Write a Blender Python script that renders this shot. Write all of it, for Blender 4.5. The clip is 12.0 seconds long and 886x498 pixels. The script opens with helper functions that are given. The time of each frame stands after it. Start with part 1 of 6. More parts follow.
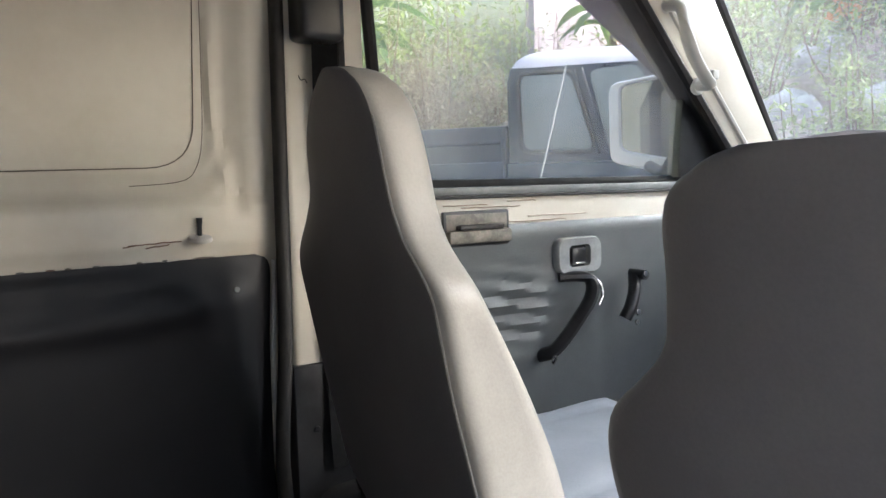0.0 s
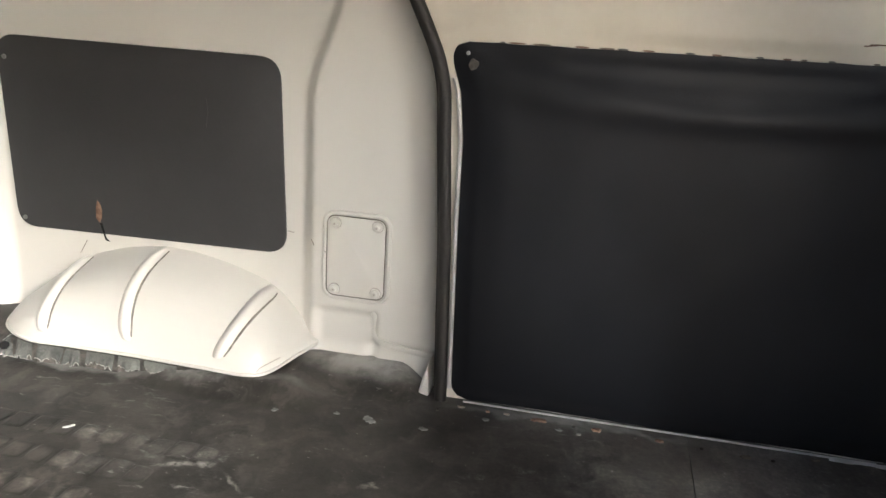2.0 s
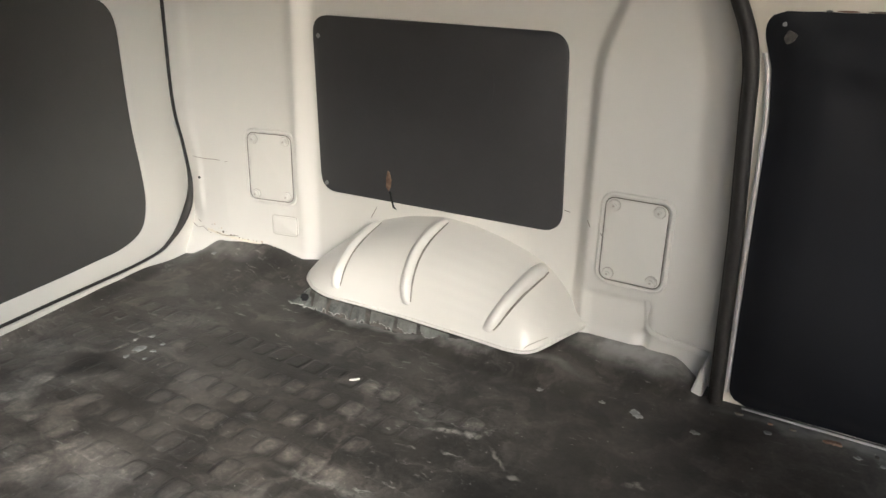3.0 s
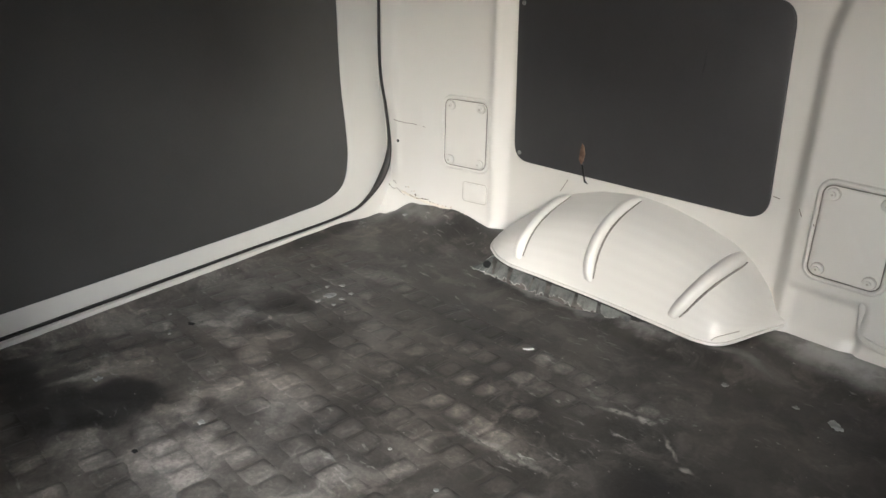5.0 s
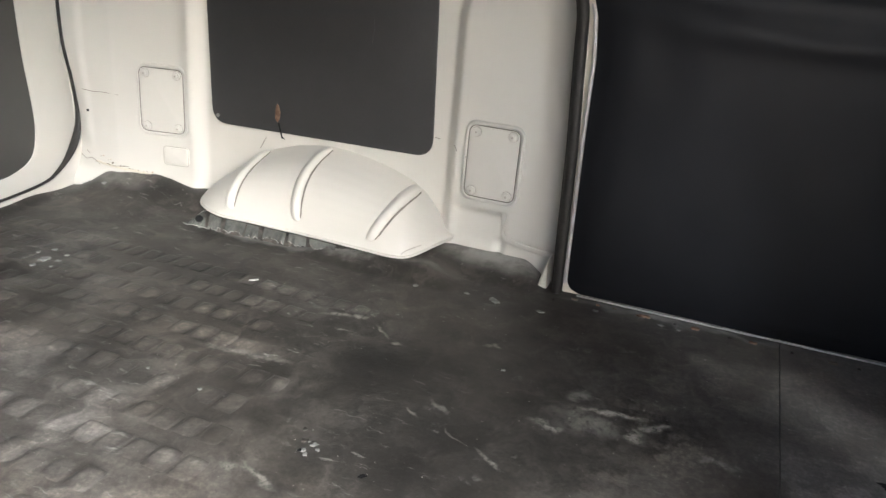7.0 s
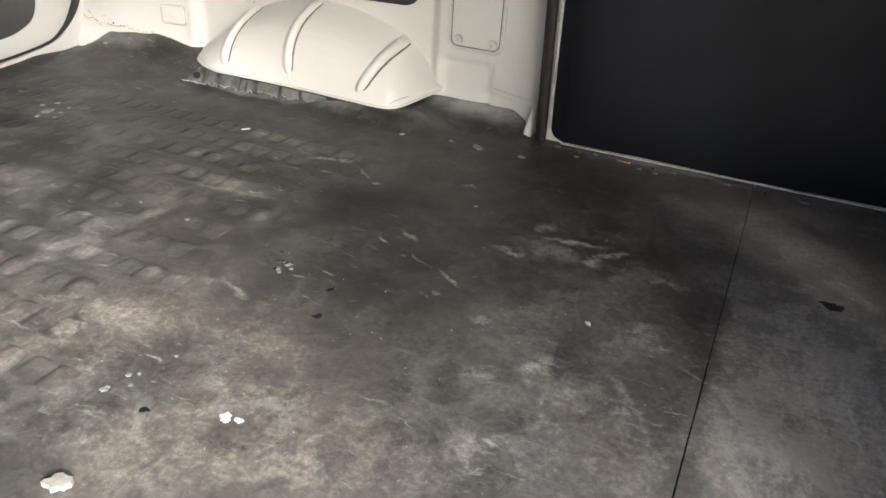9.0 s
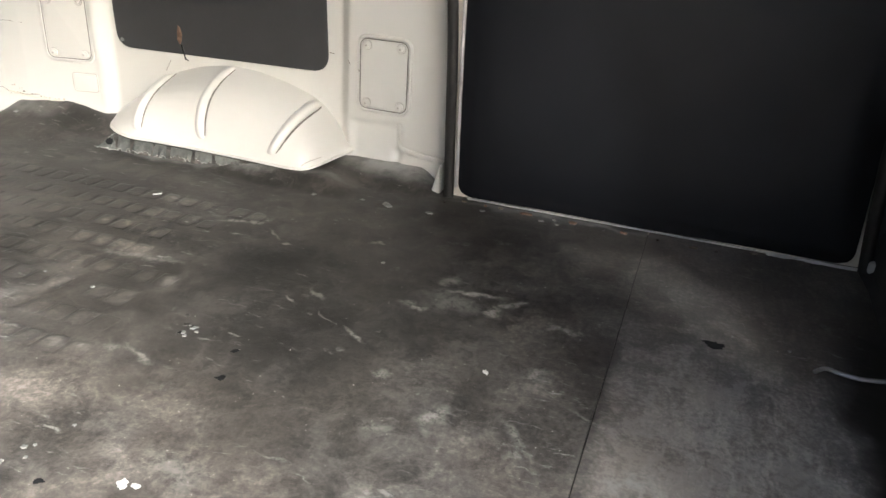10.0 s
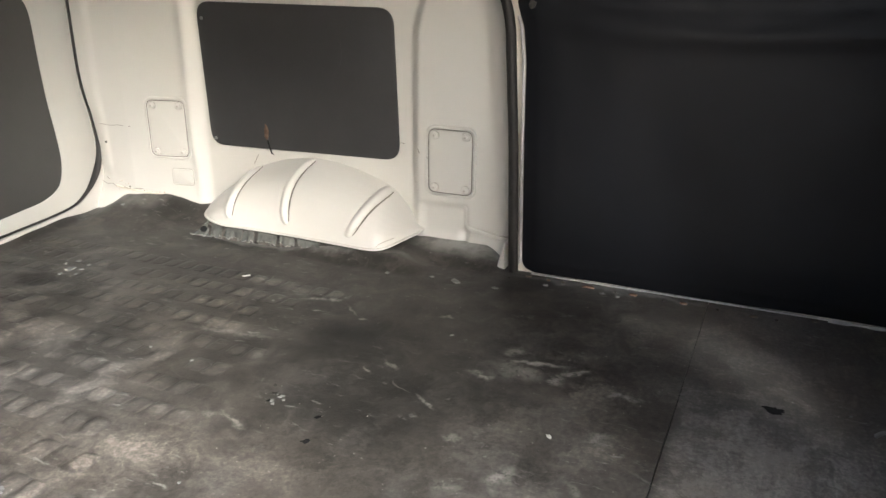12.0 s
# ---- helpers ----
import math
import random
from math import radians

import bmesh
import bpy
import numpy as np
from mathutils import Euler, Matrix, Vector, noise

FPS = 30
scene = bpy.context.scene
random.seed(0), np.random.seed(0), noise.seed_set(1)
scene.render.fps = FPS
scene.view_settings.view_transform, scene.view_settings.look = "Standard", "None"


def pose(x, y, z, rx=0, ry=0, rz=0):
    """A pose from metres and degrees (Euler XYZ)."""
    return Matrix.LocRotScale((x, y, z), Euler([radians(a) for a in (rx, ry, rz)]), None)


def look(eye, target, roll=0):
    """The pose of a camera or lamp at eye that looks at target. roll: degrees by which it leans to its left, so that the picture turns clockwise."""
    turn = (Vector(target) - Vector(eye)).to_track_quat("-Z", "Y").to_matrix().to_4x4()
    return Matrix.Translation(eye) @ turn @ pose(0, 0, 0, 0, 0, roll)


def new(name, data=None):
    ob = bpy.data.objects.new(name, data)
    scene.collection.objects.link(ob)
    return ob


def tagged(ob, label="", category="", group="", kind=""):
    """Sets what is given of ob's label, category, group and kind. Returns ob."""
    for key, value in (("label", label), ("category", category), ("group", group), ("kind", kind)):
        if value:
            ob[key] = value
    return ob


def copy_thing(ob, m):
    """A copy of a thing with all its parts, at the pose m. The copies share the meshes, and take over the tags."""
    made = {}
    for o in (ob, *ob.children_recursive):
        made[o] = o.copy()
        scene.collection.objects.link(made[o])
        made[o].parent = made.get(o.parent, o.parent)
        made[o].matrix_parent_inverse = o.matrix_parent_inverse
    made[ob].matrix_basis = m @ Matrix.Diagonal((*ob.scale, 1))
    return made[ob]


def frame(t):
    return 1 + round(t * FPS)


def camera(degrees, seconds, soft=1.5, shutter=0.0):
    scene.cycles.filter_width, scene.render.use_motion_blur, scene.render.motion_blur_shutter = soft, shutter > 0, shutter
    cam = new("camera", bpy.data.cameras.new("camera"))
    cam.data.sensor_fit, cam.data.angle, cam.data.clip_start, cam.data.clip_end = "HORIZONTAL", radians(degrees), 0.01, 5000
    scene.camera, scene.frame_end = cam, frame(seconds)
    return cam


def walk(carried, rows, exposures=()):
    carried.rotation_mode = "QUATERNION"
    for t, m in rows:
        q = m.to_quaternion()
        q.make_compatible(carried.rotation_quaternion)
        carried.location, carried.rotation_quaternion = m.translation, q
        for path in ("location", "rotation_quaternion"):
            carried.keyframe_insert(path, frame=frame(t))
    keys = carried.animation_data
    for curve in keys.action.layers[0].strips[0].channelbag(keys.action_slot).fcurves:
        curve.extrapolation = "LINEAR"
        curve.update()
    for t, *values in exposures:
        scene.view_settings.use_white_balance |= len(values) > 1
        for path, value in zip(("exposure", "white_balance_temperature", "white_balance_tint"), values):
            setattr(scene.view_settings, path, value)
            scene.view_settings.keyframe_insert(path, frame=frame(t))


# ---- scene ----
cam = camera(61.6, 12.0)
PATH = [
    (0, (0.042, -0.096, 0.665), (1.165, 1.552, 0.515), -1.8),
    (0.5, (-0.016, -0.102, 0.629), (0.871, 1.664, 0.324), 1.5),
    (1, (-0.04, -0.122, 0.599), (0.437, 1.772, 0.17), 4.2),
    (1.5, (-0.075, -0.126, 0.582), (0.02, 1.814, 0.105), 5.0),
    (1.8, (-0.092, -0.115, 0.592), (-0.248, 1.808, 0.065), 4.8),
    (2, (-0.095, -0.091, 0.596), (-0.424, 1.794, 0.015), 3.9),
    (2.5, (-0.125, -0.083, 0.607), (-0.792, 1.687, -0.042), 2.9),
    (3, (-0.136, -0.068, 0.608), (-1.086, 1.549, -0.088), 1.4),
    (3.5, (-0.149, -0.059, 0.597), (-1.257, 1.438, -0.134), 0.1),
    (3.7, (-0.151, -0.043, 0.595), (-1.307, 1.41, -0.149), -0.5),
    (5.3, (-0.127, -0.076, 0.579), (-1.469, 1.193, -0.188), 1.9),
    (5.5, (-0.112, -0.084, 0.592), (-1.442, 1.181, -0.201), 2.6),
    (6, (-0.113, -0.117, 0.579), (-1.338, 1.278, -0.165), 4.3),
    (6.5, (-0.115, -0.211, 0.578), (-1.053, 1.384, -0.183), 4.7),
    (7, (-0.065, -0.289, 0.568), (-0.669, 1.474, -0.158), 5.3),
    (7.2, (-0.031, -0.305, 0.57), (-0.52, 1.499, -0.143), 5.5),
    (8.8, (0.052, -0.33, 0.527), (-0.58, 1.285, -0.469), 3.7),
    (9, (0.054, -0.325, 0.526), (-0.571, 1.29, -0.475), 4.0),
    (9.5, (0.099, -0.329, 0.542), (-0.411, 1.358, -0.404), 4.3),
    (10, (0.114, -0.338, 0.555), (-0.391, 1.39, -0.315), 4.1),
    (10.5, (0.092, -0.355, 0.566), (-0.538, 1.362, -0.243), 3.7),
    (11, (0.107, -0.376, 0.577), (-0.605, 1.332, -0.182), 2.3),
    (11.5, (0.131, -0.396, 0.582), (-0.597, 1.318, -0.147), 1.3),
    (12, (0.15, -0.413, 0.589), (-0.569, 1.322, -0.1), 0.5),
]
EXPOSURES = [(0.0, 2.11, 5650, 8), (0.5, 2.26, 5600, 8), (1.0, 2.41, 5700, 8), (1.5, 2.39, 5800, 8), (2.2, 2.24, 5800, 8), (3.0, 1.92, 5800, 8), (3.7, 1.87, 5750, 8), (5.3, 1.82, 5600, 8), (6.0, 1.87, 5600, 8), (7.2, 2.07, 5650, 8), (8.8, 2.05, 5750, 8), (9.5, 2.06, 5750, 8), (10.0, 2.26, 5800, 8), (10.5, 2.15, 5850, 8), (12.0, 2.10, 5850, 8)]
walk(cam, [(t, look(eye, target, roll)) for t, eye, target, roll in PATH], EXPOSURES)

# ---- light ----
SUN_ELEV, SUN_TURN = radians(24), radians(126)
world = bpy.data.worlds.new("sky")
scene.world = world
world.use_nodes = True
wn = world.node_tree.nodes
sky = wn.new("ShaderNodeTexSky")
sky.sky_type, sky.sun_disc = "NISHITA", False
sky.sun_elevation, sky.sun_rotation = SUN_ELEV, SUN_TURN
sky.air_density, sky.dust_density, sky.ozone_density = 0.8, 6.0, 0.6
world.node_tree.links.new(sky.outputs["Color"], wn["Background"].inputs["Color"])
wn["Background"].inputs["Strength"].default_value = 0.15
sun = bpy.data.lights.new("sun", "SUN")
sun.energy, sun.angle, sun.color = 2.8, radians(30), (1.0, 0.97, 0.93)
sun_ob = new("sun", sun)
sun_dir = Vector((math.sin(SUN_TURN) * math.cos(SUN_ELEV), math.cos(SUN_TURN) * math.cos(SUN_ELEV), math.sin(SUN_ELEV)))
sun_ob.matrix_world = look(sun_dir * 10, (0, 0, 0))


# ---- materials ----
def mat(name, dark, light, rough=0.5, metal=0.0, scale=8.0, grain=150.0, bump=0.05, spread=0.25, rough_var=0.1, coat=0.0, lo=0.35, hi=0.65, spec=0.5):
    """Two-scale variation: broad blotches between dark and light, and fine grain in relief."""
    m = bpy.data.materials.new(name)
    m.use_nodes = True
    t = m.node_tree
    n, l = t.nodes, t.links
    b = n["Principled BSDF"]
    co = n.new("ShaderNodeTexCoord")
    big, fine = n.new("ShaderNodeTexNoise"), n.new("ShaderNodeTexNoise")
    big.inputs["Scale"].default_value, big.inputs["Detail"].default_value, big.inputs["Roughness"].default_value = scale, 6, 0.6
    fine.inputs["Scale"].default_value, fine.inputs["Detail"].default_value = grain, 3
    for x in (big, fine):
        l.new(co.outputs["Object"], x.inputs["Vector"])
    ramp = n.new("ShaderNodeValToRGB")
    ramp.color_ramp.elements[0].position, ramp.color_ramp.elements[1].position = lo, hi
    ramp.color_ramp.elements[0].color, ramp.color_ramp.elements[1].color = (*dark, 1), (*light, 1)
    add = n.new("ShaderNodeMath")
    add.operation = "MULTIPLY_ADD"
    add.inputs[1].default_value = spread
    l.new(fine.outputs["Fac"], add.inputs[0])
    l.new(big.outputs["Fac"], add.inputs[2])
    sub = n.new("ShaderNodeMath")
    sub.operation = "SUBTRACT"
    sub.inputs[1].default_value = spread / 2
    l.new(add.outputs[0], sub.inputs[0])
    l.new(sub.outputs[0], ramp.inputs["Fac"])
    l.new(ramp.outputs["Color"], b.inputs["Base Color"])
    mr = n.new("ShaderNodeMapRange")
    mr.inputs["To Min"].default_value, mr.inputs["To Max"].default_value = max(0.02, rough - rough_var), min(1, rough + rough_var)
    l.new(big.outputs["Fac"], mr.inputs["Value"])
    l.new(mr.outputs["Result"], b.inputs["Roughness"])
    b.inputs["Metallic"].default_value = metal
    b.inputs["Coat Weight"].default_value = coat
    b.inputs["Specular IOR Level"].default_value = spec
    if bump:
        bp = n.new("ShaderNodeBump")
        bp.inputs["Strength"].default_value, bp.inputs["Distance"].default_value = bump, 0.002
        l.new(fine.outputs["Fac"], bp.inputs["Height"])
        l.new(bp.outputs["Normal"], b.inputs["Normal"])
    return m


def glass(name, tint, rough=0.02, ior=1.45):
    m = bpy.data.materials.new(name)
    m.use_nodes = True
    b = m.node_tree.nodes["Principled BSDF"]
    b.inputs["Base Color"].default_value = (*tint, 1)
    b.inputs["Transmission Weight"].default_value = 1.0
    b.inputs["Roughness"].default_value = rough
    b.inputs["IOR"].default_value = ior
    return m


def dusty_glass(name, least, most_):
    """Clear glass under an uneven film of pale dust."""
    m = glass(name, (0.84, 0.86, 0.87), 0.0, 1.1)
    t = m.node_tree
    n, l = t.nodes, t.links
    film, both, noise_t, mr = n.new("ShaderNodeBsdfTranslucent"), n.new("ShaderNodeMixShader"), n.new("ShaderNodeTexNoise"), n.new("ShaderNodeMapRange")
    co = n.new("ShaderNodeTexCoord")
    noise_t.inputs["Scale"].default_value, noise_t.inputs["Detail"].default_value = 5, 6
    l.new(co.outputs["Object"], noise_t.inputs["Vector"])
    mr.inputs["From Min"].default_value, mr.inputs["From Max"].default_value = 0.3, 0.7
    mr.inputs["To Min"].default_value, mr.inputs["To Max"].default_value = least, most_
    film.inputs["Color"].default_value = (0.80, 0.80, 0.78, 1)
    l.new(noise_t.outputs["Fac"], mr.inputs["Value"])
    l.new(mr.outputs["Result"], both.inputs["Fac"])
    l.new(n["Principled BSDF"].outputs["BSDF"], both.inputs[1])
    l.new(film.outputs["BSDF"], both.inputs[2])
    l.new(both.outputs["Shader"], n["Material Output"].inputs["Surface"])
    return m


PAINT = mat("cream_white_body_paint", (0.605, 0.588, 0.543), (0.645, 0.631, 0.587), rough=0.30, scale=2.2, grain=40, bump=0.015, spread=0.08, rough_var=0.03, lo=0.2, hi=0.8)
PAINT_OLD = mat("yellowed_door_paint", (0.60, 0.55, 0.45), (0.71, 0.67, 0.575), rough=0.36, scale=3.0, grain=60, bump=0.02, spread=0.12)
VINYL = mat("black_vinyl", (0.0076, 0.0080, 0.0099), (0.0106, 0.0112, 0.0136), rough=0.46, scale=5, grain=420, bump=0.12, rough_var=0.08, spec=0.28)
WEBBING = mat("black_belt_webbing", (0.006, 0.006, 0.006), (0.012, 0.012, 0.012), rough=0.95, scale=40, grain=400, spec=0.1)
BOARD = mat("black_faced_hardboard", (0.030, 0.0302, 0.0312), (0.041, 0.0412, 0.0424), rough=0.40, scale=4, grain=300, bump=0.06, spec=0.7)
CEILING_DARK = mat("dark_grey_ceiling", (0.05, 0.05, 0.05), (0.085, 0.084, 0.082), rough=0.95, scale=6, grain=300, bump=0.3)
# the tailgate's board, about half as pale again as BOARD
TAIL_BOARD = mat("paler_grey_black_hardboard", (0.046, 0.0455, 0.043), (0.062, 0.061, 0.058), rough=0.46, scale=3, grain=300, bump=0.06, spec=0.6)
RUBBER = mat("black_rubber", (0.010, 0.009, 0.008), (0.026, 0.023, 0.02), rough=0.62, scale=30, grain=200, bump=0.1)
CARPET = mat("dark_carpet", (0.018, 0.0175, 0.017), (0.038, 0.036, 0.035), rough=0.95, scale=14, grain=500, bump=0.6)
SEAT_DARK = mat("charcoal_seat_vinyl", (0.080, 0.077, 0.081), (0.104, 0.100, 0.104), rough=0.52, scale=6, grain=350, bump=0.1)
# driver's copy of the seat vinyl, lighter to make up for missing light
SEAT_DARK_LIFTED = mat("charcoal_seat_vinyl_lifted", (0.190, 0.186, 0.204), (0.235, 0.231, 0.250), rough=0.5, scale=6, grain=350, bump=0.1)
SEAT_LIGHT = mat("pale_grey_seat_vinyl", (0.335, 0.32, 0.285), (0.43, 0.415, 0.375), rough=0.42, scale=6, grain=300, bump=0.08)
SEAT_BLUE = mat("blue_grey_seat_vinyl", (0.36, 0.40, 0.45), (0.46, 0.50, 0.55), rough=0.5, scale=6, grain=300, bump=0.08)
PIPING = mat("welt_piping", (0.085, 0.083, 0.08), (0.14, 0.137, 0.13), rough=0.5)
DOOR_VINYL = mat("dark_grey_door_vinyl", (0.090, 0.098, 0.099), (0.120, 0.128, 0.128), rough=0.4, scale=5, grain=300, bump=0.08)
PLASTIC = mat("black_plastic", (0.012, 0.012, 0.013), (0.025, 0.025, 0.026), rough=0.35, scale=20, grain=250)
GREY_PLASTIC = mat("grey_plastic", (0.16, 0.17, 0.165), (0.24, 0.25, 0.245), rough=0.35, scale=20)
CHROME = mat("worn_chrome", (0.55, 0.55, 0.55), (0.75, 0.75, 0.75), rough=0.2, metal=1.0, scale=30)
STEEL = mat("dull_steel", (0.30, 0.30, 0.30), (0.5, 0.5, 0.49), rough=0.42, metal=0.9, scale=25)
ALU = mat("pale_edge_strip", (0.36, 0.35, 0.33), (0.56, 0.55, 0.53), rough=0.4, scale=18, grain=120)
RUST = mat("rusty_steel", (0.12, 0.07, 0.045), (0.26, 0.17, 0.12), rough=0.85, scale=60)
TORN = mat("torn_grey_felt", (0.055, 0.057, 0.052), (0.165, 0.170, 0.155), rough=0.95, scale=16, grain=300, bump=0.4, lo=0.36, hi=0.70)
FRAYED = mat("frayed_pale_felt", (0.24, 0.24, 0.22), (0.42, 0.42, 0.39), rough=0.95, scale=60, grain=400, bump=0.4)
SHELL = mat("pale_tan_flake", (0.24, 0.225, 0.19), (0.40, 0.385, 0.34), rough=0.5, scale=50)
STAIN = mat("tan_rust_stain", (0.36, 0.28, 0.20), (0.52, 0.43, 0.33), rough=0.8, scale=60)
FLECK = mat("white_paint_spot", (0.55, 0.55, 0.52), (0.75, 0.75, 0.72), rough=0.6, scale=60)
FLECK_GREY = mat("grey_paint_spot", (0.16, 0.165, 0.155), (0.30, 0.305, 0.29), rough=0.7, scale=90)
SCUFF = mat("scuffed_brown_vinyl", (0.03, 0.028, 0.025), (0.09, 0.08, 0.07), rough=0.8, scale=60)
CRACK = mat("grimy_paint_line", (0.10, 0.085, 0.065), (0.20, 0.17, 0.13), rough=0.8, scale=60)
CREVICE_DARK = mat("dark_crevice_line", (0.11, 0.10, 0.085), (0.25, 0.235, 0.20), rough=0.9, scale=40)
GRIME_AND_SHADE = mat("faint_grime_and_shade", (0.34, 0.32, 0.28), (0.46, 0.44, 0.39), rough=0.8, scale=60)
DARK_HOLE = mat("black_tear", (0.004, 0.004, 0.004), (0.01, 0.01, 0.01), rough=0.9)
GLASS = dusty_glass("dusty_window_glass", 0.05, 0.24)
SCREEN_GLASS = dusty_glass("dusty_windscreen_glass", 0.07, 0.15)
VISOR = glass("smoked_violet_visor", (0.085, 0.05, 0.15), 0.35)
VISOR.node_tree.nodes["Principled BSDF"].inputs["Transmission Weight"].default_value = 0.3
MIRROR = mat("mirror_glass", (0.15, 0.145, 0.17), (0.19, 0.185, 0.215), rough=0.02, metal=1.0, bump=0, rough_var=0)
TRUCK_PAINT = mat("dark_blue_truck_paint", (0.010, 0.012, 0.022), (0.02, 0.024, 0.04), rough=0.3, scale=4, bump=0, spec=0.5, spread=0.04)
TRUCK_GLASS = mat("pale_truck_glass", (0.15, 0.175, 0.175), (0.26, 0.285, 0.28), rough=0.35, scale=3, bump=0, spec=0.2, spread=0.04)
TRUCK_PALE = mat("pale_lilac_truck_panel", (0.70, 0.66, 0.73), (0.80, 0.76, 0.82), rough=0.35, scale=3, bump=0, spread=0.04)
TYRE = mat("tyre_rubber", (0.015, 0.015, 0.015), (0.03, 0.03, 0.03), rough=0.85)
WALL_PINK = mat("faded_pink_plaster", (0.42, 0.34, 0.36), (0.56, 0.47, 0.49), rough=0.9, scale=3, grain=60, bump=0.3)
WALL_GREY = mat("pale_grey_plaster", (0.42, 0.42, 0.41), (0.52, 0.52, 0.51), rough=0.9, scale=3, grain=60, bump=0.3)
EARTH = mat("sandy_earth", (0.30, 0.24, 0.19), (0.48, 0.40, 0.33), rough=0.95, scale=2.5, grain=40, bump=0.6)
STONE = mat("pale_stone", (0.45, 0.44, 0.42), (0.72, 0.71, 0.69), rough=0.8, scale=6, grain=40, bump=0.4)
BARK = mat("dry_stem", (0.16, 0.11, 0.07), (0.32, 0.24, 0.16), rough=0.9, scale=20)
FLOWER = mat("orange_flower", (0.75, 0.28, 0.08), (0.85, 0.42, 0.16), rough=0.6)


def leaf_mat(name, a, b_):
    m = mat(name, a, b_, rough=0.5, scale=3, grain=30, bump=0.05, spread=0.3)
    t = m.node_tree
    n, l = t.nodes, t.links
    b = n["Principled BSDF"]
    geo, hsv = n.new("ShaderNodeNewGeometry"), n.new("ShaderNodeHueSaturation")
    mr = n.new("ShaderNodeMapRange")
    mr.inputs["To Min"].default_value, mr.inputs["To Max"].default_value = 0.55, 1.5
    l.new(geo.outputs["Random Per Island"], mr.inputs["Value"])
    l.new(mr.outputs["Result"], hsv.inputs["Value"])
    src = b.inputs["Base Color"].links[0].from_socket
    l.new(src, hsv.inputs["Color"])
    l.new(hsv.outputs["Color"], b.inputs["Base Color"])
    thin, mixed = n.new("ShaderNodeBsdfTranslucent"), n.new("ShaderNodeMixShader")
    mixed.inputs["Fac"].default_value = 0.45
    l.new(hsv.outputs["Color"], thin.inputs["Color"])
    l.new(b.outputs["BSDF"], mixed.inputs[1])
    l.new(thin.outputs["BSDF"], mixed.inputs[2])
    l.new(mixed.outputs["Shader"], n["Material Output"].inputs["Surface"])
    return m


LEAF = leaf_mat("green_leaf", (0.25, 0.35, 0.09), (0.48, 0.54, 0.20))
HILL = mat("wooded_slope", (0.15, 0.17, 0.10), (0.36, 0.38, 0.28), rough=0.9, scale=5, grain=16, bump=1.0, spread=0.9, lo=0.3, hi=0.75)
LEAF_DRY = leaf_mat("dry_leaf", (0.32, 0.28, 0.19), (0.48, 0.42, 0.30))
LEAF_DARK = leaf_mat("banana_leaf", (0.10, 0.17, 0.05), (0.18, 0.26, 0.09))


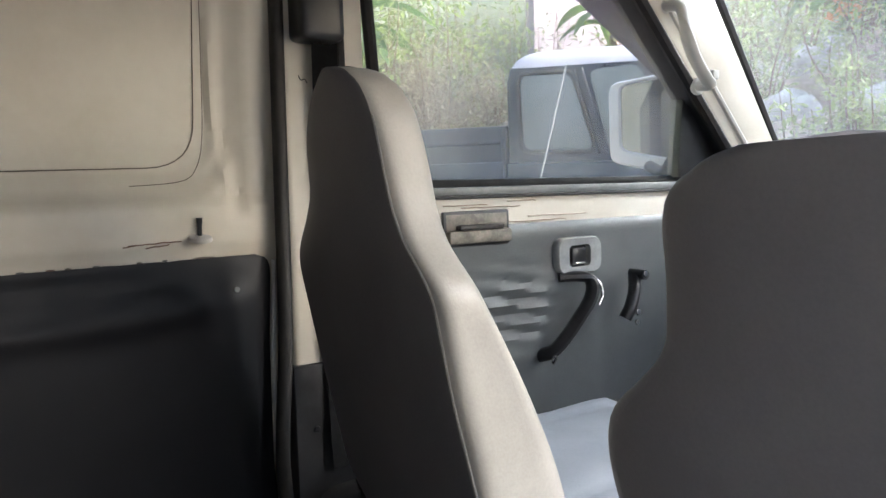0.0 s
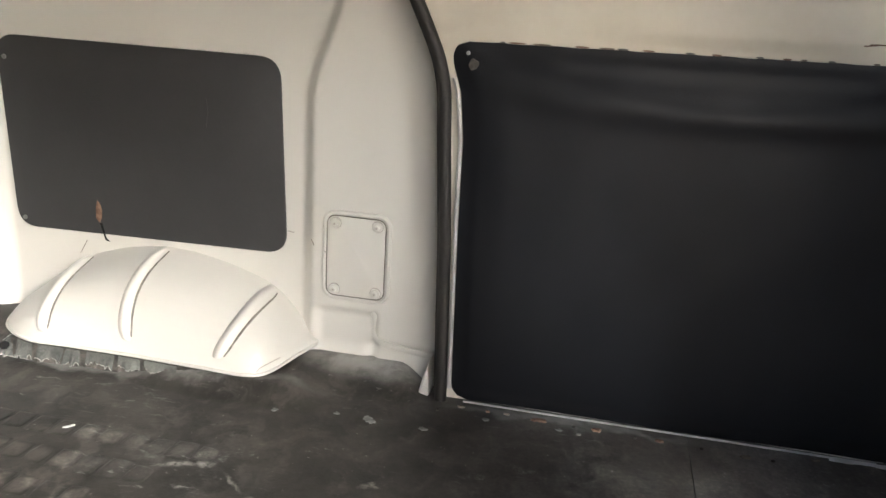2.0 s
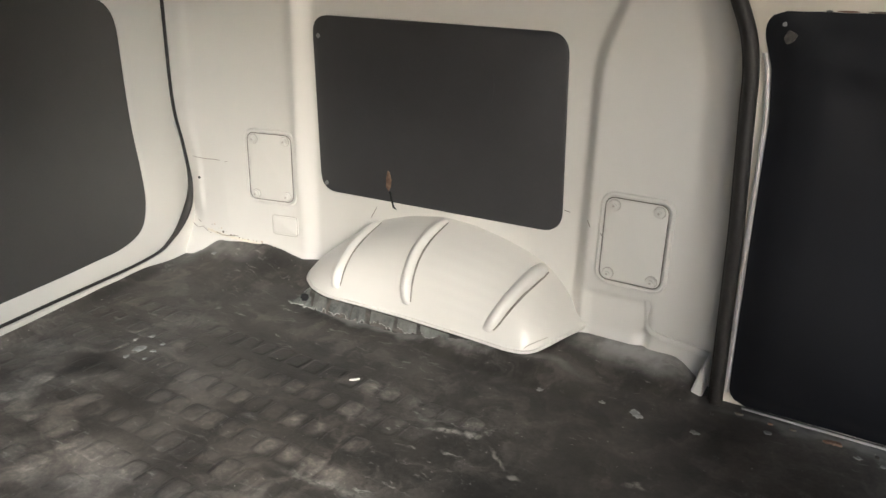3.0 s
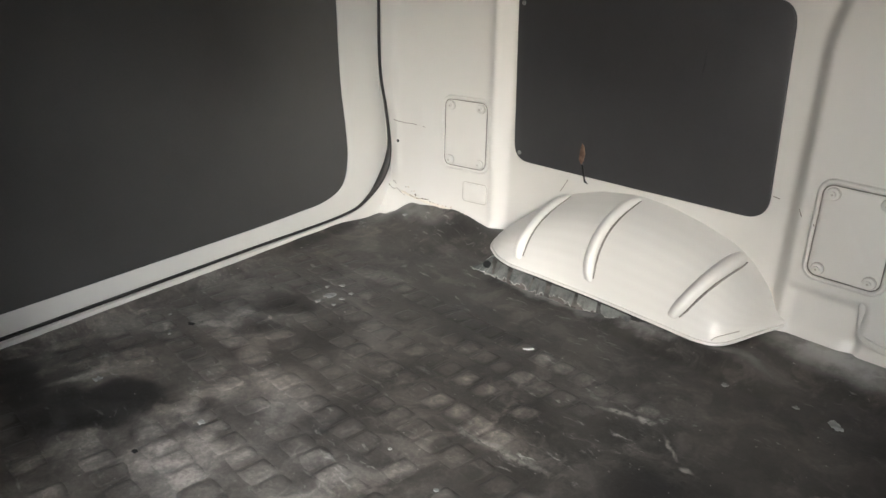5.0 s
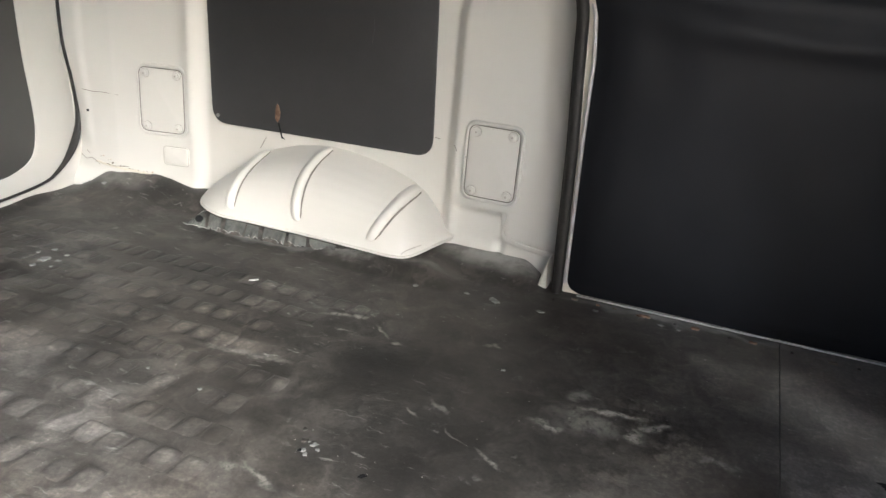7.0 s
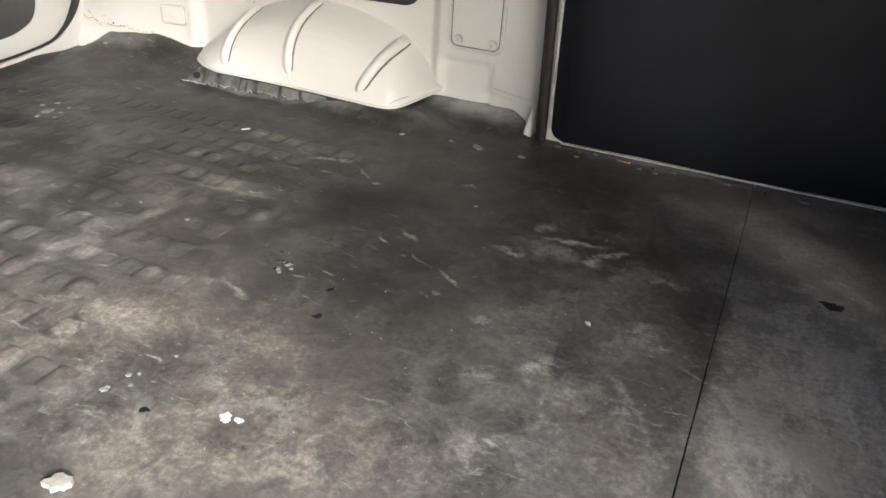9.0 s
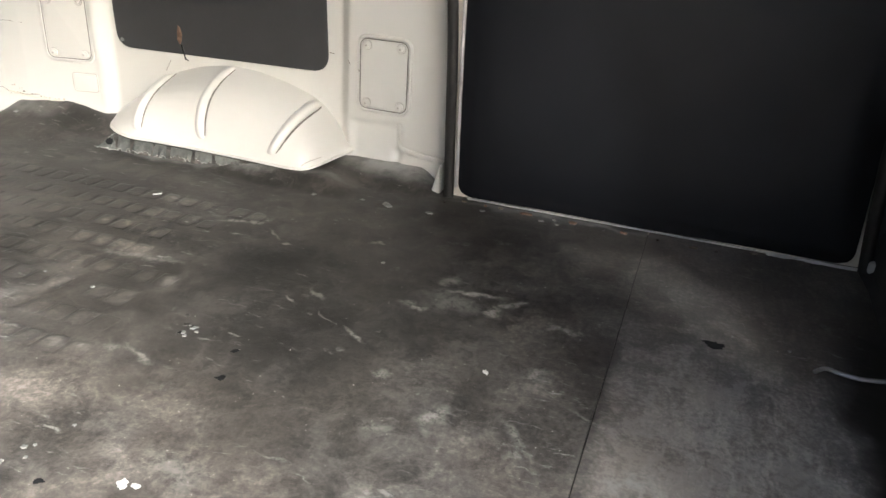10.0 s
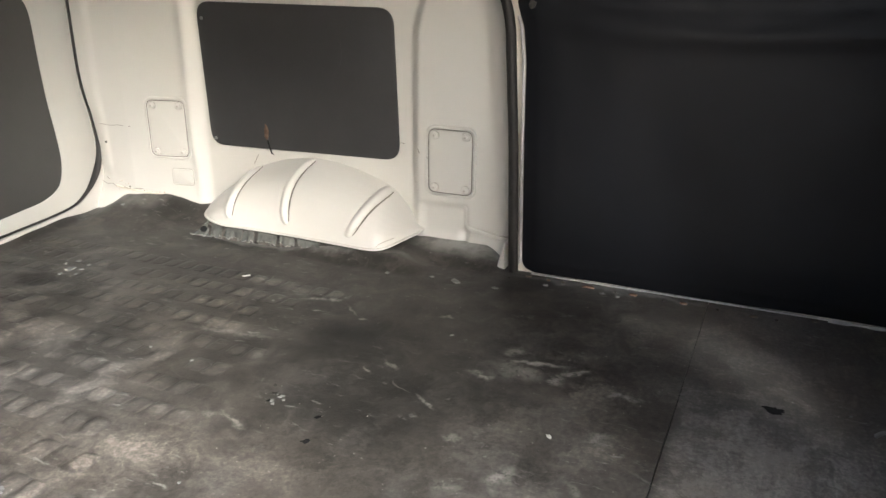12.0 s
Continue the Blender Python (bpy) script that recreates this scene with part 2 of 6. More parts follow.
def floor_material(name, pad=False):
    """Worn black floor mat: dust, scuffs, pale and oily patches, front and tail end paled in place of light; pad: the
    raised blocks, worn paler on top, each by its own measure.
    """
    m = bpy.data.materials.new(name)
    m.use_nodes = True
    t = m.node_tree
    n, l = t.nodes, t.links
    b = n["Principled BSDF"]
    P = n.new("ShaderNodeNewGeometry").outputs["Position"]

    def math_(op, a, c=None, clamp=False):
        x = n.new("ShaderNodeMath")
        x.operation, x.use_clamp = op, clamp
        for i, v in enumerate((a, c)):
            if v is None:
                continue
            if isinstance(v, (int, float)):
                x.inputs[i].default_value = v
            else:
                l.new(v, x.inputs[i])
        return x.outputs[0]

    def ramp(v, lo, hi, a=0.0, c=1.0):
        x = n.new("ShaderNodeMapRange")
        x.interpolation_type = "SMOOTHSTEP"
        for k, w in (("From Min", lo), ("From Max", hi), ("To Min", a), ("To Max", c)):
            x.inputs[k].default_value = w
        l.new(v, x.inputs["Value"])
        return x.outputs["Result"]

    def mapped(loc=(0, 0, 0), rot=0.0, sc=(1, 1, 1), kind="POINT", src=None):
        x = n.new("ShaderNodeMapping")
        x.vector_type = kind
        x.inputs["Location"].default_value, x.inputs["Rotation"].default_value, x.inputs["Scale"].default_value = loc, (0, 0, radians(rot)), sc
        l.new(src or P, x.inputs["Vector"])
        return x.outputs["Vector"]

    def noise_(scale, detail=5, rough=0.6, vec=None, dist=0.0):
        x = n.new("ShaderNodeTexNoise")
        x.inputs["Scale"].default_value, x.inputs["Detail"].default_value = scale, detail
        x.inputs["Roughness"].default_value, x.inputs["Distortion"].default_value = rough, dist
        l.new(vec or P, x.inputs["Vector"])
        return x.outputs["Fac"]

    def wide(src, amount, scale, detail=5):
        w = n.new("ShaderNodeTexNoise")
        w.inputs["Scale"].default_value, w.inputs["Detail"].default_value = scale, detail
        l.new(P, w.inputs["Vector"])
        v = n.new("ShaderNodeVectorMath")
        v.operation = "MULTIPLY_ADD"
        l.new(w.outputs["Color"], v.inputs[0])
        v.inputs[1].default_value = (amount, amount, 0)
        l.new(src, v.inputs[2])
        return v.outputs[0]

    WP, LP = wide(P, 0.09, 18, 10), wide(P, 0.030, 30, 9)

    def patch(cx, cy, rx, ry, turn=0.0, soft=0.0, line=False):
        """A blot, or with line a thin crooked scrape, of uneven edge."""
        o = 0.015 if line else 0.045
        v = mapped((cx + o, cy + o, 0), turn, (rx, ry, 100), "TEXTURE", LP if line else WP)
        x = n.new("ShaderNodeVectorMath")
        x.operation = "LENGTH"
        l.new(v, x.inputs[0])
        return ramp(x.outputs["Value"], soft, 1.0, 1.0, 0.0)

    xyz = n.new("ShaderNodeSeparateXYZ")
    l.new(P, xyz.inputs[0])
    X, Y = xyz.outputs["X"], xyz.outputs["Y"]

    # worn tops of the moulded blocks
    broken = ramp(noise_(26, 9, 0.75, None, 0.6), 0.36, 0.60, 0.25, 1.0)
    stretch = ramp(noise_(3.4, 3, 0.6, mapped((5, 2, 0))), 0.38, 0.56, 0.35, 1.0)
    if pad:
        own = ramp(n.new("ShaderNodeObjectInfo").outputs["Random"], 0.15, 1.0, 0.05, 1.0)
        at = n.new("ShaderNodeTexCoord").outputs["Object"]
        shift = n.new("ShaderNodeTexNoise")
        shift.inputs["Scale"].default_value, shift.inputs["Detail"].default_value = 45, 6
        l.new(P, shift.inputs["Vector"])
        bent = n.new("ShaderNodeVectorMath")
        bent.operation = "MULTIPLY_ADD"
        l.new(shift.outputs["Color"], bent.inputs[0])
        bent.inputs[1].default_value = (0.022, 0.022, 0)
        l.new(at, bent.inputs[2])
        worn = n.new("ShaderNodeVectorMath")
        worn.operation = "LENGTH"
        l.new(mapped((0.011, 0.011, 0), 0, (0.0175, 0.022, 100), "TEXTURE", bent.outputs[0]), worn.inputs[0])
        middle = ramp(worn.outputs["Value"], 0.35, 1.05, 1.0, 0.0)
        pad_dust = math_("MULTIPLY", math_("MULTIPLY", math_("MULTIPLY", own, broken), stretch), middle)
    else:
        pad_dust = math_("MULTIPLY", broken, 0.0)

    ragged = ramp(noise_(64, 9, 0.8), 0.34, 0.58)
    grit = ramp(noise_(150, 4, 0.7), 0.40, 0.66)
    blot = ramp(noise_(6.5, 6, 0.58, None, 0.4), 0.42, 0.64)
    cloud = ramp(noise_(1.7, 4, 0.55, mapped((3, 1, 0))), 0.30, 0.56)
    # dust thins out towards the far wall
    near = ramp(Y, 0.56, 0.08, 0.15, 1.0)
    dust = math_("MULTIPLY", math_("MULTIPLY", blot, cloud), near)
    smear = ramp(noise_(1.0, 7, 0.72, mapped(rot=28, sc=(26, 8, 1), src=WP), 0.5), 0.50, 0.74)
    brushed = ramp(noise_(1.0, 3, 0.55, mapped(rot=8, sc=(150, 9, 1), src=LP)), 0.34, 0.66)

    def most(rows_):
        out = None
        for args, k in rows_:
            p = math_("MULTIPLY", patch(*args), k)
            out = p if out is None else math_("MAXIMUM", out, p)
        return out

    # broad pale patches; those at front and tail also stand in for light
    soft = most((
        ((0.24, 0.44, 0.22, 0.46, 8, 0.0), 1.1), ((0.15, 0.27, 0.12, 0.09, 20, 0.1), 0.8), ((0.06, 0.43, 0.08, 0.06, 0, 0.1), 0.7), ((0.02, 0.25, 0.10, 0.09, 0, 0.1), 0.3),
        ((0.02, 0.58, 0.16, 0.13, 0, 0.0), 0.40), ((-0.36, 0.16, 0.24, 0.15, 0, 0.1), 0.5), ((-0.05, 0.20, 0.14, 0.07, 20, 0.1), 0.25), ((-0.58, 0.20, 0.26, 0.17, 0, 0.0), 0.44),
        ((-0.80, 0.25, 0.30, 0.20, 10, 0.0), 0.34), ((-0.97, 0.385, 0.14, 0.075, 24, 0.1), 0.95),
    ))
    soft = math_("MAXIMUM", soft, most((
        ((-1.15, 0.28, 0.10, 0.07, 8, 0.1), 0.45), ((-0.64, 0.55, 0.13, 0.03, 8, 0.1), 0.5), ((-1.22, 0.56, 0.26, 0.26, 10, 0.0), 0.55), ((-0.60, 0.42, 0.16, 0.06, 8, 0.1), 0.15),
        ((-0.40, 0.82, 0.16, 0.07, 0, 0.1), 0.22), ((-0.52, 0.78, 0.14, 0.08, 0, 0.1), 0.18), ((-0.70, 0.83, 0.10, 0.05, 0, 0.1), 0.22), ((0.06, 0.78, 0.32, 0.16, 0, 0.0), 0.34),
        ((-0.15, 0.46, 0.17, 0.12, 0, 0.1), 0.30), ((-0.14, 0.78, 0.20, 0.12, 0, 0.0), 0.26), ((-1.36, 0.87, 0.07, 0.04, 0, 0.1), 0.3),
    )))
    soft = math_("MULTIPLY", math_("MULTIPLY", soft, 0.62), ramp(noise_(9, 6, 0.6), 0.30, 0.64, 0.35, 1.0))
    pale = most((
        ((-0.185, 0.562, 0.035, 0.012, 15), 0.8), ((-0.115, 0.632, 0.075, 0.010, 10, 0.0, True), 0.85), ((-0.075, 0.600, 0.024, 0.026, 20), 1.0), ((-0.16, 0.655, 0.018, 0.024, 0), 0.5),
        ((-0.14, 0.60, 0.07, 0.05, 10), 0.35), ((-0.06, 0.635, 0.03, 0.012, 30), 0.7), ((0.032, 0.576, 0.05, 0.012, 0), 0.75), ((0.02, 0.458, 0.035, 0.014, 8), 0.6),
        ((-0.08, 0.325, 0.028, 0.030, 0), 0.75), ((-0.135, 0.28, 0.03, 0.022, 0), 0.4),
    ))
    pale = math_("MAXIMUM", pale, most((
        ((0.152, 0.312, 0.04, 0.032, 20), 0.9), ((-0.312, 0.732, 0.022, 0.014, 10), 0.9), ((-0.320, 0.531, 0.024, 0.010, -35), 0.5), ((-0.51, 0.315, 0.030, 0.018, 0), 0.6),
        ((-0.30, 0.155, 0.06, 0.03, 0), 0.5), ((-0.583, 0.712, 0.045, 0.007, 22, 0.0, True), 0.7), ((-0.545, 0.725, 0.018, 0.010, 0, 0.0, True), 0.8), ((-0.49, 0.695, 0.035, 0.005, -38, 0.0, True), 0.6),
        ((-0.455, 0.668, 0.012, 0.006, 0, 0.0, True), 0.7), ((-0.358, 0.507, 0.014, 0.004, -26, 0.0, True), 0.6),
    )))
    pale = math_("MAXIMUM", pale, most((
        ((-0.29, 0.478, 0.03, 0.003, -30, 0.0, True), 0.35), ((-0.236, 0.455, 0.032, 0.005, -34, 0.0, True), 0.7), ((-0.165, 0.385, 0.018, 0.010, 0, 0.0, True), 0.7), ((-0.465, 0.304, 0.05, 0.006, -22, 0.0, True), 0.75),
        ((0.016, 0.335, 0.050, 0.007, -52, 0.0, True), 0.45), ((0.10, 0.388, 0.055, 0.006, -30, 0.0, True), 0.5), ((-0.64, 0.53, 0.11, 0.010, 6, 0.0, True), 0.5), ((-1.155, 0.215, 0.075, 0.012, 80, 0.0, True), 0.65),
        ((-1.18, 0.43, 0.07, 0.016, 10), 0.55),
    )))
    pale = math_("MULTIPLY", math_("MULTIPLY", pale, ragged), 1.2, True)
    # dust swept against the foot of the wall and the wheel arch
    foot_ = most((((-0.42, 1.046, 0.20, 0.060, 0, 0.0, True), 1.0), ((-0.62, 0.945, 0.20, 0.028, 4, 0.1), 0.6), ((-0.86, 0.925, 0.20, 0.026, 2, 0.2), 0.6), ((-1.38, 1.0, 0.2, 0.04, 0, 0.0), 0.35), ((-0.06, 0.99, 0.28, 0.020, 0, 0.2), 0.4)))
    foot_ = math_("MULTIPLY", foot_, ramp(noise_(20, 8, 0.7), 0.28, 0.60, 0.35, 1.0))
    # the entry at x 0.50 darkens the mat towards the seat base
    oily = most((((-0.44, 0.59, 0.15, 0.11, 15, 0.1), 1.0), ((-0.27, 0.44, 0.24, 0.19, 20, 0.0), 0.55), ((-1.07, 0.20, 0.125, 0.075, 65, 0.4), 0.9), ((-1.19, 0.14, 0.10, 0.05, 0, 0.3), 0.9),
                 ((0.50, 0.45, 0.145, 0.55, 0, 0.35), 1.0), ((-0.9, 0.76, 0.2, 0.12, 0, 0.1), 0.9), ((-1.17, 0.56, 0.08, 0.05, 10, 0.2), 0.7)))

    streak = math_("MULTIPLY", brushed, ramp(X, 0.10, 0.12))
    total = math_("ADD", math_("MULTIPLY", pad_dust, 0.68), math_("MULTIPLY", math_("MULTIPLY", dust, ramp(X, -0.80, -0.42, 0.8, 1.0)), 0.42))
    total = math_("ADD", total, soft)
    total = math_("ADD", total, math_("MULTIPLY", smear, 0.16))
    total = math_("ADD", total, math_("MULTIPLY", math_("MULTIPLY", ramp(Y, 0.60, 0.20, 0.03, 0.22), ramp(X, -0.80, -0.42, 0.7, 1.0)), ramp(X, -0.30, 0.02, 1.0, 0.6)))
    # colour lifted towards the front to make up for light lacking there
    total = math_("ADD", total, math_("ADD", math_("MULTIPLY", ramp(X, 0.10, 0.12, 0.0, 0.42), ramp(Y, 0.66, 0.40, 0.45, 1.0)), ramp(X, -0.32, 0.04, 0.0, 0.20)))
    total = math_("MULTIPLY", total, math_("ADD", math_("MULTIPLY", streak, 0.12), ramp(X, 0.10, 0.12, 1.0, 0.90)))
    total = math_("MULTIPLY", total, ramp(oily, 0.0, 0.8, 1.0, 0.06))
    total = math_("MULTIPLY", total, math_("ADD", math_("MULTIPLY", math_("MAXIMUM", ragged, ramp(X, 0.10, 0.12, 0.0, 0.62)), 0.55), 0.5))
    mottle = noise_(13, 7, 0.62, WP, 0.8)
    total = math_("MULTIPLY", math_("ADD", total, math_("MULTIPLY", ramp(mottle, 0.48, 0.70, 0.0, 0.30), ramp(X, -0.75, -0.40, 1.0, 0.40))), math_("MAXIMUM", ramp(mottle, 0.36, 0.60, 0.60, 1.22), ramp(X, 0.10, 0.12, 0.0, 0.70)))
    total = math_("MAXIMUM", total, pale)
    total = math_("MULTIPLY", total, math_("ADD", math_("MULTIPLY", grit, 0.35), 0.72), True)
    total = math_("MAXIMUM", total, foot_)

    # short chalky scuffs in two directions, gathered in places
    rub_a = ramp(noise_(1.0, 4, 0.6, mapped((1, 4, 0), 32, (16, 95, 1), src=LP)), 0.60, 0.72)
    rub_b = ramp(noise_(1.0, 4, 0.6, mapped((7, 2, 0), -24, (22, 120, 1), src=LP)), 0.61, 0.73)
    fields = ramp(noise_(4.2, 4, 0.6, mapped((2, 9, 0))), 0.46, 0.62)
    scuffs = math_("MULTIPLY", math_("MULTIPLY", math_("MAXIMUM", rub_a, rub_b), fields), ragged)
    chalk = math_("MULTIPLY", ramp(noise_(14, 8, 0.7, mapped((4, 4, 0))), 0.60, 0.72), ramp(noise_(95, 5, 0.75), 0.42, 0.60))

    def mix(fac, a, c):
        x = n.new("ShaderNodeMix")
        x.data_type = "RGBA"
        l.new(fac, x.inputs["Factor"])
        for i, v in ((6, a), (7, c)):
            if isinstance(v, tuple):
                x.inputs[i].default_value = (*v, 1)
            else:
                l.new(v, x.inputs[i])
        return x.outputs[2]

    base = mix(ramp(noise_(9, 8, 0.7), 0.36, 0.64), (0.0150, 0.0138, 0.0124), (0.036, 0.0330, 0.0286))
    brown = mix(ramp(noise_(3.1, 4, 0.6), 0.4, 0.62), (0.280, 0.262, 0.236), (0.278, 0.247, 0.210))
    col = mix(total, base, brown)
    col = mix(math_("MULTIPLY", oily, 0.75), col, (0.012, 0.0115, 0.011))
    col = mix(math_("MULTIPLY", pale, 0.6), col, (0.36, 0.355, 0.32))
    col = mix(math_("MULTIPLY", foot_, 0.55), col, (0.44, 0.455, 0.44))
    col = mix(math_("MULTIPLY", scuffs, 0.60), col, (0.36, 0.365, 0.335))
    col = mix(math_("MULTIPLY", chalk, 0.50), col, (0.33, 0.34, 0.31))
    # pale trodden dust of the front section, lightened further in place of light
    trodden_lift = math_("MULTIPLY", ramp(X, 0.11, 0.21, 0.10, 1.0), ramp(noise_(1.0, 8, 0.70, mapped((2, 6, 0), 6, (17, 7, 1), src=WP), 0.4), 0.40, 0.62, 0.10, 1.0))
    trodden_lift = math_("MULTIPLY", math_("MULTIPLY", trodden_lift, ramp(X, 0.10, 0.11)), ramp(Y, 0.64, 0.46, 0.15, 1.35))
    worn_lines = math_("MULTIPLY", math_("ADD", math_("MULTIPLY", brushed, 0.65), 0.40), math_("ADD", math_("MULTIPLY", grit, 0.55), 0.50))
    trodden_lift = math_("MULTIPLY", trodden_lift, math_("MULTIPLY", worn_lines, math_("ADD", math_("MULTIPLY", ragged, 0.6), 0.5)), True)
    col = mix(math_("MULTIPLY", trodden_lift, ramp(oily, 0.0, 0.7, 1.0, 0.0)), col, (0.42, 0.385, 0.335))
    specks = ramp(noise_(150, 3, 0.6), 0.70, 0.74)
    col = mix(math_("MULTIPLY", specks, 0.5), col, (0.5, 0.49, 0.45))
    l.new(col, b.inputs["Base Color"])
    l.new(ramp(total, 0.0, 0.7, 0.46, 0.82), b.inputs["Roughness"])
    b.inputs["Specular IOR Level"].default_value = 0.45
    hgt = math_("MULTIPLY", noise_(42, 7, 0.75), 0.6)
    bp = n.new("ShaderNodeBump")
    bp.inputs["Strength"].default_value, bp.inputs["Distance"].default_value = 0.5, 0.003
    l.new(hgt, bp.inputs["Height"])
    l.new(bp.outputs["Normal"], b.inputs["Normal"])
    return m


MAT_FLOOR = floor_material("worn_black_floor_mat")
MAT_PAD = floor_material("worn_block_of_floor_mat", True)

# ---- mesh helpers ----
BASE = {}


def smooth(mesh, angle=38):
    mesh.polygons.foreach_set("use_smooth", [len(p.vertices) < 5 for p in mesh.polygons])
    mesh.set_sharp_from_angle(angle=radians(angle))


def link(name, bm, material, at=(0, 0, 0)):
    """A bmesh given in world places as an object whose origin is at."""
    bmesh.ops.recalc_face_normals(bm, faces=bm.faces)
    bmesh.ops.translate(bm, verts=bm.verts, vec=-Vector(at))
    me = bpy.data.meshes.new(name)
    bm.to_mesh(me)
    bm.free()
    smooth(me)
    me.materials.append(material)
    ob = new(name, me)
    ob.location = at
    BASE[ob.name] = Vector(at)
    return ob


def thing(name, at, label, category, group="", kind=""):
    ob = tagged(new(name), label, category, group, kind)
    ob.location, ob.empty_display_size = at, 0.05
    BASE[ob.name] = Vector(at)
    return ob


def single(name, bm, material, label, category, group="", kind="", at=(0, 0, 0)):
    return tagged(link(name, bm, material, at), label, category, group, kind)


def part(name, bm, material, parent, label=""):
    ob = link(name, bm, material, BASE[parent.name])
    ob.parent = parent
    ob.location = (0, 0, 0)
    return tagged(ob, label)


def lerp(table, v):
    """Piecewise linear value from rows (key, value)."""
    if v <= table[0][0]:
        return table[0][1]
    for (a, p), (c, q) in zip(table, table[1:]):
        if v <= c:
            return p + (q - p) * (v - a) / (c - a)
    return table[-1][1]


def step(a, b, v):
    k = min(1, max(0, (v - a) / (b - a)))
    return k * k * (3 - 2 * k)


def grid(rows, close_u=False, close_v=False):
    """A sheet through rows of points."""
    bm = bmesh.new()
    vs = [[bm.verts.new(p) for p in r] for r in rows]
    nu, nv = len(vs), len(vs[0])
    for i in range(nu - (0 if close_u else 1)):
        for j in range(nv - (0 if close_v else 1)):
            q = [vs[i][j], vs[i][(j + 1) % nv], vs[(i + 1) % nu][(j + 1) % nv], vs[(i + 1) % nu][j]]
            if len({v.index if v.index >= 0 else id(v) for v in q}) == 4:
                bm.faces.new(q)
    return bm


def join(*bms):
    out = bmesh.new()
    for b in bms:
        me = bpy.data.meshes.new("tmp")
        b.to_mesh(me)
        b.free()
        out.from_mesh(me)
        bpy.data.meshes.remove(me)
    return out


def block(x0, x1, y0, y1, z0, z1, bevel=0.004, seg=2):
    bm = bmesh.new()
    bmesh.ops.create_cube(bm, size=1)
    for v in bm.verts:
        v.co = Vector((x0 + (v.co.x + 0.5) * (x1 - x0), y0 + (v.co.y + 0.5) * (y1 - y0), z0 + (v.co.z + 0.5) * (z1 - z0)))
    if bevel:
        bmesh.ops.bevel(bm, geom=bm.edges[:], offset=bevel, segments=seg, profile=0.5, affect="EDGES")
    return bm


def prism(outline, depth, bevel=0.0):
    """A flat outline (3D points in a ring) given thickness along depth."""
    bm = bmesh.new()
    d = Vector(depth)
    a = [bm.verts.new(p) for p in outline]
    c = [bm.verts.new(Vector(p) + d) for p in outline]
    bm.faces.new(a)
    bm.faces.new(c[::-1])
    k = len(a)
    for i in range(k):
        bm.faces.new((a[i], c[i], c[(i + 1) % k], a[(i + 1) % k]))
    bmesh.ops.recalc_face_normals(bm, faces=bm.faces)
    if bevel:
        rims = [e for e in bm.edges if (e.verts[0] in a) == (e.verts[1] in a)]
        bmesh.ops.bevel(bm, geom=rims, offset=bevel, segments=2, profile=0.5, affect="EDGES")
    return bm


def round_rect(u0, u1, v0, v1, r, n=8):
    out = []
    for cu, cv, a0 in ((u1 - r, v1 - r, 0), (u0 + r, v1 - r, 90), (u0 + r, v0 + r, 180), (u1 - r, v0 + r, 270)):
        for i in range(n + 1):
            a = radians(a0 + 90 * i / n)
            out.append((cu + r * math.cos(a), cv + r * math.sin(a)))
    return out


def round_poly(pts, r, n=6):
    """A ring of 2D corners, each rounded."""
    out = []
    k = len(pts)
    for i in range(k):
        p, a, c = Vector(pts[i]), Vector(pts[i - 1]), Vector(pts[(i + 1) % k])
        da, dc = (a - p).normalized(), (c - p).normalized()
        s, e = p + da * r, p + dc * r
        for j in range(n + 1):
            t = j / n
            out.append(tuple((1 - t) ** 2 * s + 2 * t * (1 - t) * p + t * t * e))
    return out


def tube(path, r, sides=10, flat=(1.0, 1.0), up=(0, 0, 1), closed=False, taper=None):
    """A rounded bar swept along points; flat: its half-widths across and along up."""
    pts = [Vector(p) for p in path]
    rows = []
    k = len(pts)
    for i, p in enumerate(pts):
        a = pts[(i - 1) % k] if closed else pts[max(0, i - 1)]
        c = pts[(i + 1) % k] if closed else pts[min(k - 1, i + 1)]
        d = (c - a).normalized()
        s = d.cross(Vector(up))
        s = s.normalized() if s.length > 1e-4 else d.orthogonal().normalized()
        u = s.cross(d).normalized()
        rr = r * (taper(i / (k - 1)) if taper else 1)
        rows.append([p + s * rr * flat[0] * math.cos(2 * math.pi * j / sides) + u * rr * flat[1] * math.sin(2 * math.pi * j / sides) for j in range(sides)])
    bm = grid(rows, close_u=closed, close_v=True)
    if not closed:
        for end in (rows[0], rows[-1]):
            bm.faces.new([bm.verts.new(p) for p in end])
    bmesh.ops.remove_doubles(bm, verts=bm.verts, dist=1e-5)
    return bm


def curve(pts, n=8):
    """A smooth line through points."""
    P_ = [Vector(p) for p in pts]
    out = []
    for i in range(len(P_) - 1):
        a, b, c, d = P_[max(0, i - 1)], P_[i], P_[i + 1], P_[min(len(P_) - 1, i + 2)]
        for j in range(n):
            t = j / n
            out.append(0.5 * (2 * b + (c - a) * t + (2 * a - 5 * b + 4 * c - d) * t * t + (3 * b - a - 3 * c + d) * t ** 3))
    out.append(P_[-1])
    return out


def disc(center, r, normal, h, sides=14, bevel=0.0):
    c, d = Vector(center), Vector(normal).normalized()
    s = d.orthogonal().normalized()
    u = d.cross(s)
    ring = [c + r * (s * math.cos(2 * math.pi * i / sides) + u * math.sin(2 * math.pi * i / sides)) for i in range(sides)]
    return prism(ring, d * h, bevel)


def nz(x, y, z=0.0):
    return noise.noise(Vector((x, y, z)))

# ---- the van's shell ----
ROOF = 1.16
